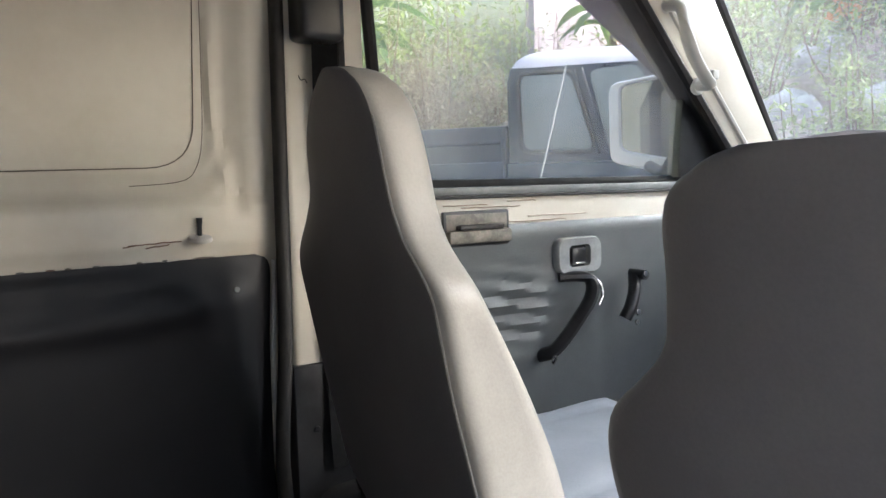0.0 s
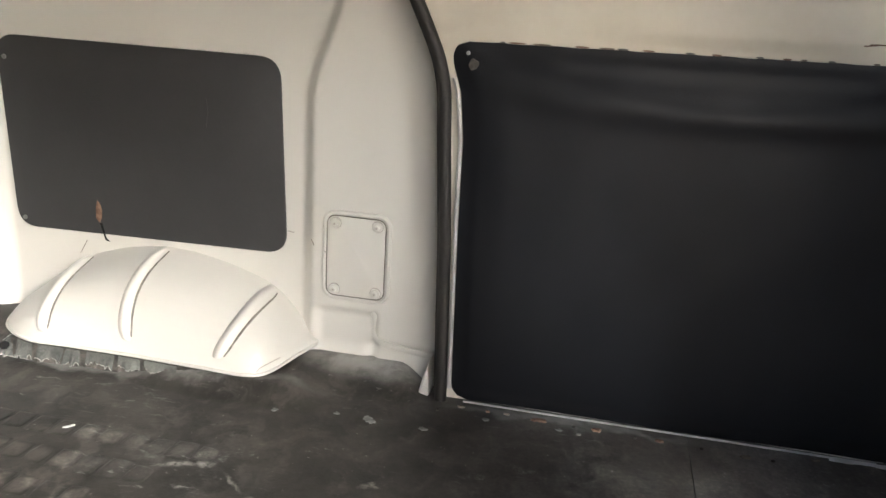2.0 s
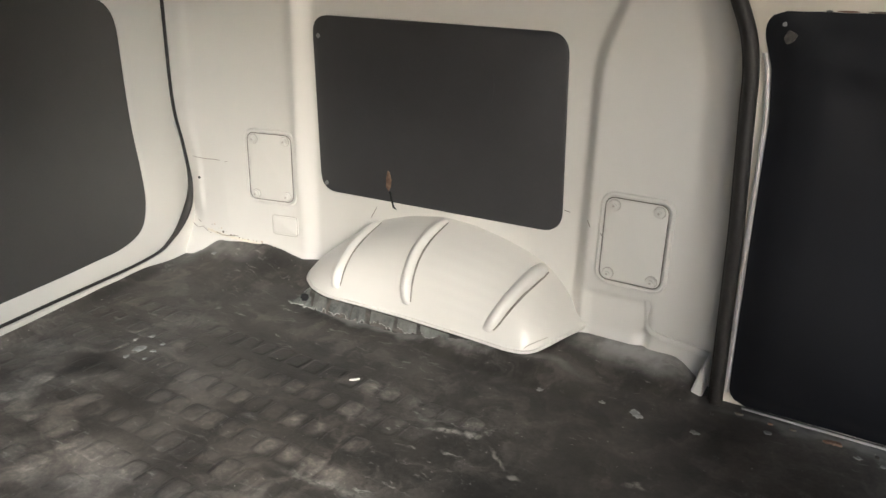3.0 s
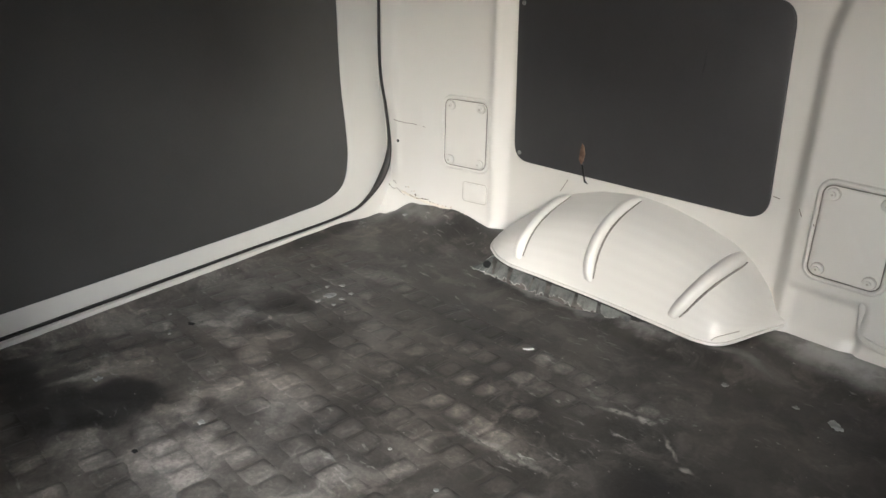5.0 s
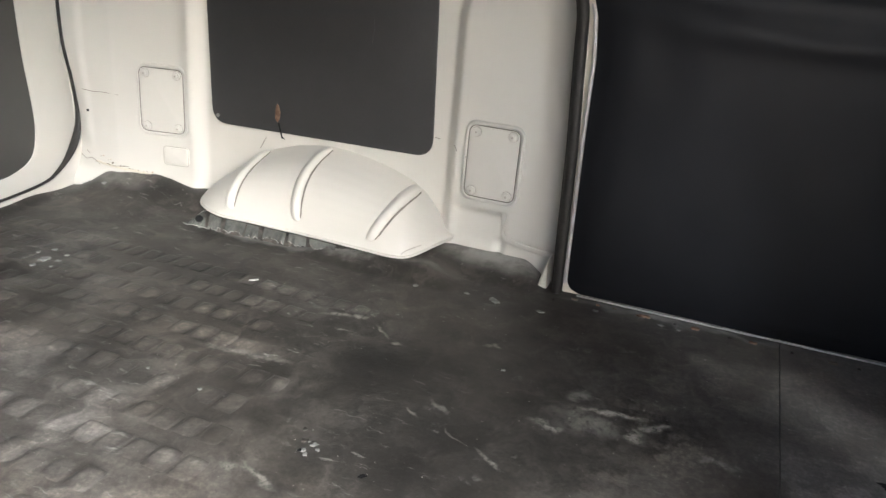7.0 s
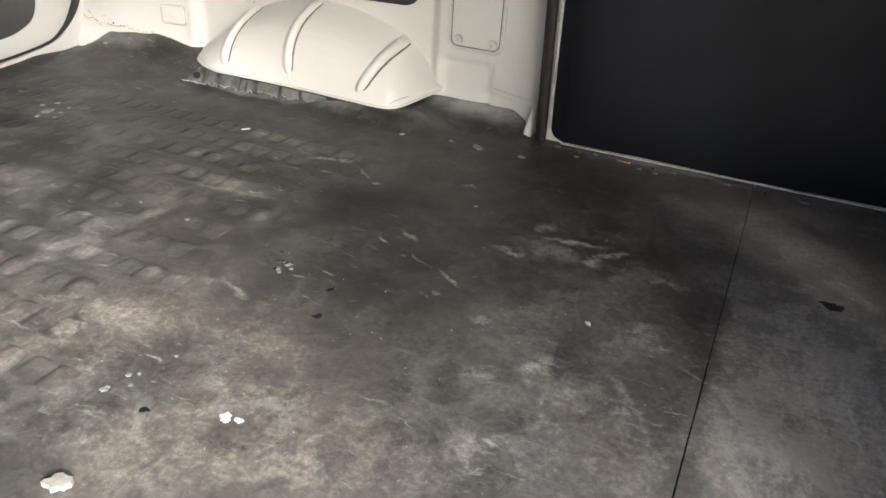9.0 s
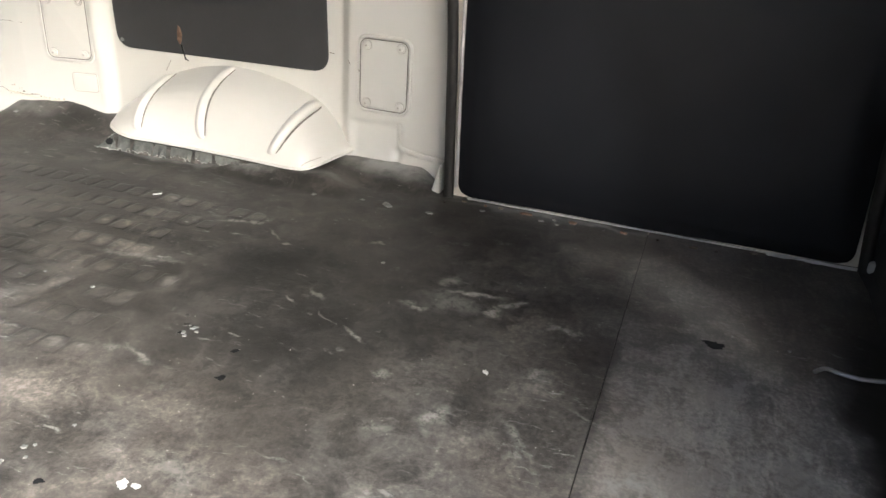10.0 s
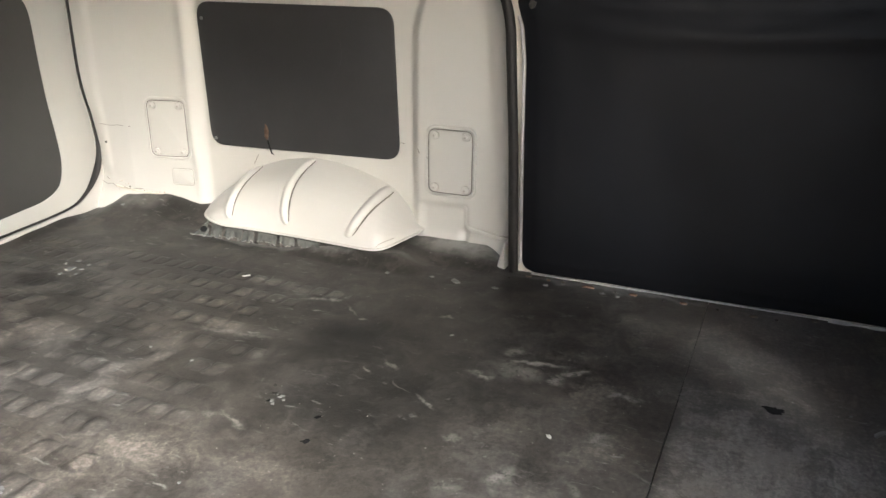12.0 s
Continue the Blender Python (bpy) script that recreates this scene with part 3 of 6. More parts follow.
SEAL_X = [(0.0, -0.285), (0.28, -0.296), (0.50, -0.311), (0.56, -0.325), (0.60, -0.348), (0.67, -0.381), (0.78, -0.425), (1.0, -0.455), (1.2, -0.46)]
WALL_Y = 1.055


def wall_y(x, z):
    """The pressed inner side of the rear quarter."""
    y = WALL_Y
    bend = 0.05 * step(0.46, 0.66, z)
    y += 0.018 * step(-1.142, -1.104, x) * step(-0.515 + bend, -0.545 + bend, x)
    y += 0.010 * step(-0.397, -0.411, x) * step(-0.53, -0.50, x) * step(0.118, 0.104, z)
    y += 0.010 * step(0.062, 0.050, z) * step(-0.43, -0.40, x)
    y -= 0.003 * step(-0.34, -0.29, x) * step(0.7, 0.3, z)
    y -= 0.007 * math.exp(-((x + 1.140) / 0.016) ** 2) * step(0.10, 0.20, z)
    y -= 0.006 * step(-1.385, -1.405, x) * step(0.05, 0.15, z)
    if x < -1.15:
        k = min(1.0, max(0.0, (-1.265 - x) / 0.182))
        y -= 0.21 * (min(0.17, -1.15 - x) + 0.35 * max(0, -1.32 - x)) - 0.03 * step(0.30, 0.20, z) * step(0.02, 0.10, z) * k ** 3
    y -= 0.05 * step(0.75, 1.16, z)
    y -= 0.02 * step(0.05, 0.0, z)
    return y + 0.0012 * nz(x * 6, z * 6)


NX, NZ = 290, 200
rows = []
for i in range(NZ + 1):
    z = ROOF * i / NZ if i else -0.02
    xe = lerp(SEAL_X, z)
    row = []
    for j in range(NX + 1):
        x = -1.447 + (xe + 1.447) * j / NX
        row.append((x, wall_y(x, z), z))
    y = row[-1][1]
    row += [(xe + 0.005, y + 0.004, z), (xe + 0.008, y + 0.012, z), (xe + 0.008, 1.13, z)]
    row += [(-1.447, 1.13, z)]
    rows.append(row)
single("wall_left", grid(rows, close_v=True), PAINT, "cream-white pressed steel side wall of the load space", "van wall", kind="structure")

# the opposite side, unseen: rear quarter, centre pillar, driver's doorway opened to let in light, header over the open
# sliding door
single("wall_right", join(
    block(-1.50, -0.30, -0.36, -0.30, -0.02, ROOF), block(0.53, 0.62, -0.36, -0.30, -0.02, ROOF),
    block(0.62, 1.85, -0.36, -0.30, -0.05, 0.02), block(1.30, 1.86, -0.36, -0.30, 0.0, 0.66), block(-0.30, 1.30, -0.36, -0.30, 1.08, ROOF),
), PAINT, "cream-white steel side wall with two doorways, the front one opened for light", "van wall", kind="structure")
# ceiling is out of view; dark so that less light bounces down
single("ceiling", block(-1.55, 1.36, -0.36, 1.13, ROOF, ROOF + 0.03), CEILING_DARK, "unseen van ceiling, made dark grey to cut bounced light", "headliner", kind="structure")


def tail(y, z, d=0.0):
    """A place on the slightly raked tail opening; d outward."""
    return Vector((-1.275 - 0.165 * y - d, y, z))


HALF = [(1.004, 0.95), (1.004, 0.52), (1.005, 0.34), (1.024, 0.24), (1.034, 0.15), (1.012, 0.09), (0.955, 0.041), (0.87, 0.0205), (0.60, 0.0185)]
MID = 0.365
opening = [(y, z) for y, z in HALF] + [(2 * MID - y, z) for y, z in HALF[::-1]]
opening += [(2 * MID - 0.99, 1.04), (2 * MID - 0.90, 1.09), (0.90, 1.09), (0.99, 1.04)]
ring = [v.xy for v in curve([(y, z, 0) for y, z in opening + opening[:1]], 4)][:-1]
outer = []
for y, z in ring:
    dy, dz = y - MID, z - 0.55
    k = min(abs((0.72 if dy > 0 else 0.70) / dy) if abs(dy) > 1e-6 else 99, abs((0.63 if dz > 0 else 0.59) / dz) if abs(dz) > 1e-6 else 99)
    outer.append((MID + dy * max(k, 1.02), 0.55 + dz * max(k, 1.02)))
single("wall_rear", grid([[tail(y, z, -0.006) for y, z in outer], [tail(y, z, -0.006) for y, z in ring], [tail(y, z, 0.009) for y, z in ring],
                          [tail(y, z, 0.07) for y, z in ring], [tail(y, z, 0.07) for y, z in outer]], close_u=True, close_v=True),
       PAINT, "cream-white steel surround of the tailgate opening", "van wall", kind="structure")


# ---- floor ----
def seam_x(y):
    return 0.082 + 0.04 * y


def floor_z(x, y):
    z = 0.004 * step(0.030, -0.002, x + 1.269 + 0.165 * y) * step(0.95, 0.82, y)
    z += 0.002 * nz(x * 4, y * 4) + 0.0012 * nz(x * 17, y * 17, 3)
    low_corner = step(-1.43, -1.34, x)
    z += 0.030 * step(0.955, 1.05, y) * step(-0.285, -0.36, x) * low_corner
    z += 0.022 * step(0.885, 0.935, y) * step(-0.84, -0.66, x) * step(-0.42, -0.52, x) * step(1.05, 0.955, y)
    z += 0.022 * step(0.86, 1.00, y) * step(-1.13, -1.24, x) * low_corner
    k = -1.30 - 0.165 * y
    z += 0.012 * step(k + 0.07, k, x) * step(0.97, 0.85, y)
    for ax, ay, rr, h in ((-0.44, 0.285, 0.05, 0.004), (-0.36, 0.90, 0.04, 0.003), (0.24, 0.637, 0.03, 0.003), (-0.12, 0.61, 0.06, 0.003)):
        d = math.hypot(x - ax, y - ay)
        z += h * max(0, 1 - d / rr) * nz(x * 40, y * 40, 7) * 2
    return z


def mat_sheet(x0, x1, nx, ny=170):
    """x0, x1: the ends as functions of y."""
    rows = []
    for j in range(ny + 1):
        y = -0.30 + 1.37 * j / ny
        a, c = x0(y), x1(y)
        row = [(a + (c - a) * i / nx, y, floor_z(a + (c - a) * i / nx, y)) for i in range(nx + 1)]
        row = [(a, y, row[0][2] - 0.005)] + row + [(c, y, row[-1][2] - 0.005)]
        rows.append(row)
    return grid(rows)


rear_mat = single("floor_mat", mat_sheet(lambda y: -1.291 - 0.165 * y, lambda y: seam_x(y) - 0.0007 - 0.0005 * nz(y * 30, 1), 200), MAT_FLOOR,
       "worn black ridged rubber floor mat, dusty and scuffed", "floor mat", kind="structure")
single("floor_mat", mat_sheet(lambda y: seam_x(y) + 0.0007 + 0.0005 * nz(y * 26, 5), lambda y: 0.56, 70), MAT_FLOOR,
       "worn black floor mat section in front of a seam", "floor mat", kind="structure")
single("floor", block(-1.60, 1.85, -0.36, 1.13, -0.06, -0.012, 0), RUBBER, "dark steel van floor under the mat", "floor", kind="structure")

# ---- tailgate ----
gate = thing("tailgate", tail(MID, 0.03), "closed cream-white tailgate lined with a black panel, window above", "tailgate")
INNER = [(0.55, 0.557), (0.70, 0.557), (0.79, 0.556), (0.836, 0.549), (0.860, 0.533), (0.873, 0.508), (0.877, 0.47), (0.879, 0.39), (0.884, 0.30), (0.895, 0.21), (0.897, 0.142), (0.877, 0.090), (0.822, 0.068), (0.75, 0.064), (0.60, 0.061)]
inner = [(y, z) for y, z in INNER] + [(2 * MID - y, z) for y, z in INNER[::-1]]
inner_ring = [v.xy for v in curve([(y, z, 0) for y, z in inner], 4)]
outer_ring = []
for y, z in inner_ring:
    dy = y - MID
    low = max(0.004, z - 0.058) if z < 0.2 and abs(dy) < 0.5 else z
    outer_ring.append((MID + math.copysign(min(abs(dy) * 1.34, 0.668), dy), low + 0.14 * step(0.46, 0.55, z)))
part("frame", grid([[tail(y, z, 0.03) for y, z in outer_ring], [tail(y, z, 0.010) for y, z in outer_ring],
                    [tail(y + (y - MID) * 0.015, z + (0.004 if z > 0.5 else -0.004), 0.0) for y, z in inner_ring], [tail(y, z, 0.002) for y, z in inner_ring], [tail(y, z, 0.010) for y, z in inner_ring]], close_v=True), PAINT, gate)
part("inner_skin", prism([tail(y, z, 0.016) for y, z in ((2 * MID - 1.012, 0.42), (1.012, 0.42), (1.012, 0.80), (2 * MID - 1.012, 0.80))], (-0.004, 0, 0)), PAINT, gate)
part("lining_panel", prism([tail(y, z, 0.004) for y, z in inner_ring], (-0.004, 0, 0)), TAIL_BOARD, gate, "flat black faced lining board")
win = round_rect(2 * MID - 0.80, 0.80, 0.74, 1.02, 0.06, 6)
sky_ring, win_ring = [], []
for y, z in win:
    dy, dz = y - MID, z - 0.84
    k = min(abs(0.645 / dy) if abs(dy) > 1e-6 else 99, abs((0.28 if dz > 0 else 0.36) / dz) if abs(dz) > 1e-6 else 99)
    sky_ring.append((MID + dy * max(k, 1.03), 0.84 + dz * max(k, 1.03)))
part("window_frame", grid([[tail(y, z, 0.012) for y, z in sky_ring], [tail(y, z, 0.012) for y, z in win], [tail(y, z, 0.05) for y, z in win],
                           [tail(y, z, 0.05) for y, z in sky_ring]], close_u=True, close_v=True), PAINT, gate)
part("window_blank", prism([tail(y, z, 0.036) for y, z in win], (-0.004, 0, 0)), PAINT, gate, "blanked window field in cream paint")
seal_path = []
for y, z in [(1.0, 1.0)] + HALF + [(2 * MID - y, z) for y, z in HALF[::-1]]:
    dy, dz = MID - y, 0.5 - z
    q = 1 / math.hypot(dy, dz)
    seal_path.append(tail(y + dy * q * 0.010, z + dz * q * 0.0105, -0.008))
single("tailgate_seal", tube(curve(seal_path, 6), 0.0033, 10, (0.85, 1.2), up=(1, 0.165, 0), taper=lambda k: 1 + 1.5 * math.exp(-((k - 0.33) / 0.05) ** 2) + 1.5 * math.exp(-((k - 0.67) / 0.05) ** 2)), RUBBER,
       "aged black rubber seal round the tailgate opening", "door seal", at=tail(MID, 0.03))

# ---- sliding door ----
DOOR_Y = 1.014


def door_y(x, z):
    y = DOOR_Y
    y -= 0.006 * step(0.588, 0.60, z) * step(0.668, 0.650, z)
    dx = max(-0.175 - x, x - 0.335, 0)
    dz = max(0.755 - z, z - 1.0, 0)
    d = math.hypot(dx, dz)
    y += 0.012 * step(0.092, 0.070, d)
    y += 0.007 * step(0.058, 0.050, d)
    y += 0.008 * step(0.405, 0.415, x) * step(0.44, 0.43, x) * step(0.63, 0.66, z)
    y -= 0.003 * step(0.648, 0.655, z) * step(0.668, 0.660, z)
    y -= 0.03 * step(0.8, 1.16, z)
    return y + 0.0012 * nz(x * 7, z * 7, 4)


slide = thing("sliding_door", (0.09, 1.03, 0.0), "closed cream-white blind sliding door with black vinyl lining", "van door")
rows = []
for i in range(131):
    z = -0.01 + (ROOF - 0.0) * i / 130
    a, c = lerp(SEAL_X, z) + 0.008, 0.484
    row = [(a + (c - a) * j / 110, door_y(a + (c - a) * j / 110, z), z) for j in range(111)]
    rows.append(row + [(c, 1.07, z), (a, 1.07, z)])
part("door_skin", grid(rows, close_v=True), PAINT_OLD, slide)
blank = round_poly([(-0.225, 0.705), (0.366, 0.715), (0.373, 1.06), (-0.225, 1.06)], 0.07, 8)
part("window_blank", prism([(x, 1.030 - 0.03 * step(0.8, 1.16, z), z) for x, z in blank], (0, 0.003, 0), 0.001), PAINT_OLD, slide, "blanked window field in yellowed white paint")
part("sealant_line", tube([(x, 1.0285 - 0.03 * step(0.8, 1.16, z), z) for x, z in blank], 0.0008, 6, closed=True, up=(0, 1, 0)), CRACK, slide, "thin dark sealant line")
line2 = curve([(0.27, 1.016, 0.688), (0.342, 1.016, 0.694), (0.365, 1.014, 0.715), (0.374, 1.010, 0.76), (0.376, 1.005, 0.85), (0.376, 0.99, 1.05)], 6)
part("crease_line", tube(line2, 0.0006, 6, up=(0, 1, 0)), CRACK, slide, "thin dark crease in the paint")

# vinyl lining, sagging a little below its upper edge
V_L = [(0.0, -0.257), (0.30, -0.266), (0.43, -0.268), (0.50, -0.276), (0.54, -0.290), (0.58, -0.296)]
V_R = [(0.0, 0.474), (0.15, 0.466), (0.25, 0.459), (0.45, 0.462), (0.58, 0.470)]
rows = []
for i in range(101):
    s = i / 100
    row = []
    for j in range(101):
        u = j / 100
        top = 0.573 + 0.008 * u + 0.0012 * nz(u * 25, 2)
        z = 0.003 + (top - 0.003) * s
        a, c = lerp(V_L, z), lerp(V_R, z)
        r = 0.026
        d = min(z - 0.003, top - z)
        ins = r - math.sqrt(max(0, r * r - (r - d) ** 2)) if d < r else 0
        a, c = a + ins, c - ins
        x = a + (c - a) * u
        edge = min(x - a, c - x, z - 0.003, top - z)
        y = 1.009 - 0.006 * step(0, 0.03, edge)
        sag = math.exp(-((s - 0.90 + 0.05 * math.sin(math.pi * u)) / 0.035) ** 2)
        y -= 0.0050 * sag * step(0.02, 0.25, u) * step(1.0, 0.8, u)
        y -= 0.0012 * math.exp(-((s - 0.955 + 0.10 * math.sin(math.pi * u) ** 2 + 0.012 * nz(u * 7, 3)) / 0.022) ** 2) * step(0.0, 0.2, u) * step(1.0, 0.7, u)
        y -= 0.0030 * math.exp(-(((s - 0.99 + 0.55 * (u - 0.02)) / 0.018) ** 2)) * step(0.16, 0.03, u)
        y += 0.002 * math.exp(-((s - 0.965 + 0.03 * math.sin(math.pi * u)) / 0.02) ** 2)
        y -= 0.006 * math.exp(-(((x - 0.40) / 0.02) ** 2 + ((z - 0.50) / 0.05) ** 2))
        y -= 0.006 * step(0.0, 0.075, top - z) * step(0.0, 0.10, u) * step(1.0, 0.92, u) * step(0.0, 0.10, z)
        y += 0.0025 * nz(x * 5, z * 5, 9) + 0.0012 * nz(x * 16, z * 11, 2)
        row.append((x, y, z))
    rows.append(row)
vinyl = part("vinyl_lining", grid(rows), VINYL, slide, "black vinyl lining, creased along its top")
part("bottom_strip", block(-0.235, 0.40, 1.0005, 1.004, 0.0005, 0.0035, 0.001), ALU, slide, "pale metal edge strip")
part("silver_tape", grid([[(x, 0.995 - 0.002 * nz(x * 60, k), 0.000 + k * 0.003 + 0.002 * nz(x * 25, 5 + k)) for x in [0.33 + 0.15 * i / 24 for i in range(25)]] for k in (0, 1, 2)]),
     ALU, slide, "crumpled strip of silver tape")
part("lining_rim", tube([(lerp(V_L, z) - 0.004, 1.008, z) for z in [0.02 + 0.5 * i / 30 for i in range(31)]], 0.0032, 8, up=(0, 1, 0)), ALU, slide, "pale bare metal edge")
part("lining_rim", tube([(lerp(V_R, z) + 0.005, 1.008, z) for z in [0.24 + 0.33 * i / 30 for i in range(31)]], 0.0045, 8, up=(0, 1, 0), taper=lambda k: 0.35 + 0.65 * min(1, k * 2)), ALU, slide, "pale bare metal edge")
pin = part("lock_pin", tube([(0.361, 1.004, 0.614), (0.361, 1.003, 0.627), (0.361, 1.002, 0.640)], 0.0045, 10, taper=lambda k: 0.75 if k < 0.6 else 1.1), PLASTIC, slide, "black lock button")
part("collar", disc((0.361, 1.002, 0.606), 0.017, (0, -0.25, 1), 0.007, 16, 0.002), PAINT, pin)
part("clip", block(0.395, 0.409, 0.993, 1.003, 0.488, 0.528, 0.004), VINYL, slide, "small black plastic clip")
part("clip_screw", disc((0.408, 0.991, 0.531), 0.004, (0, -1, 0), 0.002, 10), STEEL, slide)
part("screw", disc((-0.268, 1.002, 0.557), 0.0028, (0, -1, 0), 0.002, 12), STEEL, slide)
part("wear_patch", prism([(x, 1.0005, z) for x, z in round_poly([(-0.262, 0.551), (-0.25, 0.545), (-0.254, 0.536), (-0.262, 0.532), (-0.267, 0.540)], 0.003, 3)], (0, 0.001, 0)), SCUFF, slide, "scuffed brown patch")
for x0, x1, z0 in ((0.262, 0.335, 0.6045), (0.285, 0.318, 0.600), (0.255, 0.272, 0.602)):
    part("scratch", tube([(x0 + (x1 - x0) * i / 8, 1.0065, z0 + 0.001 * nz(i * 0.9, x0 * 30) + 0.003 * i / 8) for i in range(9)], 0.0009, 6, up=(0, 1, 0)), RUST, slide, "rusty scratch in the paint")
for i in range(16):
    x = -0.22 + 0.62 * ((i * 0.618) % 1)
    z = 0.5745 + 0.008 * (x + 0.25) / 0.72
    w = 0.004 + 0.014 * ((i * 0.37) % 1) ** 2
    part("torn_edge", prism([(x + w * math.cos(a * 0.785) * (1 + 0.4 * nz(a * 2, i)), 1.0025, z + 0.0013 * math.sin(a * 0.785) * (1 + 0.8 * nz(a * 3, i + 5))) for a in range(8)], (0, 0.0015, 0)), (TORN, RUST, CRACK)[i % 3], slide)

# rubber seals of the sliding door
path = [(lerp(SEAL_X, z) + 0.013, 0.996 - 0.02 * step(0.6, 1.1, z), z) for z in [0.003 + 0.045 * i for i in range(26)]]
def seal(pts, label, r, n, side):
    """A rubber seal: a round bulb on a thin clamped flange."""
    ob = thing("door_seal", pts[0], label, "door seal")
    line = curve(pts, n)
    part("bulb", tube(line, r, 12, (1.0, 0.95), up=(0, 1, 0)), RUBBER, ob)
    part("flange", tube([(p[0] + side * r * 1.05, p[1] + 0.010, p[2]) for p in line], 0.0032, 8, (1.0, 2.0), up=(0, 1, 0)), RUBBER, ob)
    return ob


seal(path, "black rubber seal along the rear of the sliding door", 0.010, 3, -1)
path = [(x, 0.988, z) for x, z in ((0.490, 0.005), (0.476, 0.12), (0.466, 0.26), (0.478, 0.42), (0.482, 0.55), (0.484, 0.70), (0.488, 0.95), (0.490, 1.15))]
seal(path, "black rubber seal along the front of the sliding door", 0.0115, 8, 1)

lip = [(-0.411, 0.128), (-0.407, 0.104), (-0.405, 0.080), (-0.397, 0.064), (-0.372, 0.057), (-0.335, 0.050), (-0.303, 0.045)]
single("pressed_lip", tube(curve([(x, wall_y(x - 0.004, z + 0.006) + 0.0005, z) for x, z in lip], 6), 0.0060, 8, (1.0, 0.7), up=(0, 1, 0), taper=lambda k: min(1, 0.2 + 6 * k)), PAINT, "folded lip of the wall panel above the floor", "panel lip", kind="structure")
single("sill_foot", prism([(x, 1.004, z) for x, z in ((-0.298, 0.058), (-0.294, -0.004), (-0.314, -0.004), (-0.310, 0.016), (-0.304, 0.040))], (0, 0.05, 0), 0.004), PAINT, "cream-white pillar foot at the door sill", "pillar foot")

# ---- fittings of the left wall ----
board = thing("lining_board", (-0.83, 1.068, 0.36), "black faced board covering the side panel opening", "lining board")
shape = round_poly([(-1.100, 0.530), (-0.582, 0.526), (-0.569, 0.198), (-1.089, 0.190)], 0.038, 8)
part("panel", prism([(x, 1.0625, z) for x, z in shape], (0, 0.006, 0), 0.0012), BOARD, board)
for x, z in ((-1.075, 0.207), (-1.085, 0.492)):
    part("screw", disc((x, 1.063, z), 0.0042, (0, -1, 0), 0.0022, 12), STEEL, board)
part("rust_scar", prism([(x, 1.0615, z) for x, z in ((-0.930, 0.222), (-0.924, 0.214), (-0.919, 0.222), (-0.917, 0.236), (-0.921, 0.250), (-0.926, 0.254), (-0.929, 0.240))], (0, 0.0012, 0)), RUST, board, "brown rust scar")
part("slit", prism([(x, 1.0612, z) for x, z in ((-0.923, 0.214), (-0.919, 0.214), (-0.912, 0.186), (-0.905, 0.180), (-0.914, 0.182))], (0, 0.0012, 0)), DARK_HOLE, board, "torn black slit")
part("scuff", prism([(x, 1.0618, z) for x, z in ((-0.722, 0.40), (-0.712, 0.403), (-0.708, 0.43), (-0.711, 0.452), (-0.716, 0.44), (-0.720, 0.42))], (0, 0.001, 0)), BOARD, board, "shallow scuffed dent")

plate = thing("cover_plate", (-0.4415, 1.055, 0.21), "small painted access plate with four screws", "cover plate", "access plates of the side wall")
part("plate", prism([(x, 1.0500, z) for x, z in round_rect(-0.4915, -0.3915, 0.1405, 0.2795, 0.014, 6)], (0, 0.006, 0), 0.0025), PAINT, plate)
part("rim", tube([(x, 1.0545, z) for x, z in round_rect(-0.4965, -0.3865, 0.1355, 0.2845, 0.018, 6)], 0.0052, 10, (0.9, 1.0), up=(0, 1, 0), closed=True), PAINT, plate, "raised rim pressed round the plate")
# dark line holds the groove's dirt and the shade painted into it
part("dirt_shade_line", tube([(x, 1.0505, z) for x, z in round_rect(-0.4922, -0.3908, 0.1398, 0.2802, 0.0145, 6)], 0.0009, 6, closed=True, up=(0, 1, 0)), CREVICE_DARK, plate, "thin line of dirt and painted shade round the plate")
for x in (-0.477, -0.405):
    for z in (0.152, 0.268):
        # thin rings paint in the shade round each screw
        part("washer_shade", tube([(x + 0.0094 * math.cos(k * 0.524), 1.0497, z + 0.0094 * math.sin(k * 0.524)) for k in range(12)], 0.0008, 5, closed=True, up=(0, 1, 0)), GRIME_AND_SHADE, plate)
        part("screw_slot", disc((x, 1.0416, z), 0.0020, (0, -1, 0), 0.0006, 8), GRIME_AND_SHADE, plate)
        s = part("screw", join(disc((x, 1.0505, z), 0.0088, (0, -1, 0), 0.0055, 16, 0.0012), disc((x, 1.0455, z), 0.0048, (0, -1, 0), 0.004, 8, 0.0008)), PAINT, plate)
copy_thing(plate, pose(-1.205, 1.0425, 0.223, 0, 0, 12.5))
PAD_RING = [(x, WALL_Y - 0.0050 - 0.21 * max(0, -1.15 - x), z) for x, z in round_rect(-1.2065, -1.1485, 0.0785, 0.1215, 0.007, 4)]
single("pressed_pad_edge", tube(PAD_RING, 0.0007, 6, closed=True, up=(0, 1, 0)), GRIME_AND_SHADE, "faint darker line round the pressed pad", "pressed pad", kind="structure")
single("pressed_pad", prism([(x, WALL_Y - 0.0055 - 0.21 * max(0, -1.15 - x), z) for x, z in round_rect(-1.205, -1.150, 0.080, 0.120, 0.006, 4)], (0, 0.008, 0), 0.003), PAINT, "small oblong pad pressed in the wall below the access plate", "pressed pad", kind="structure")
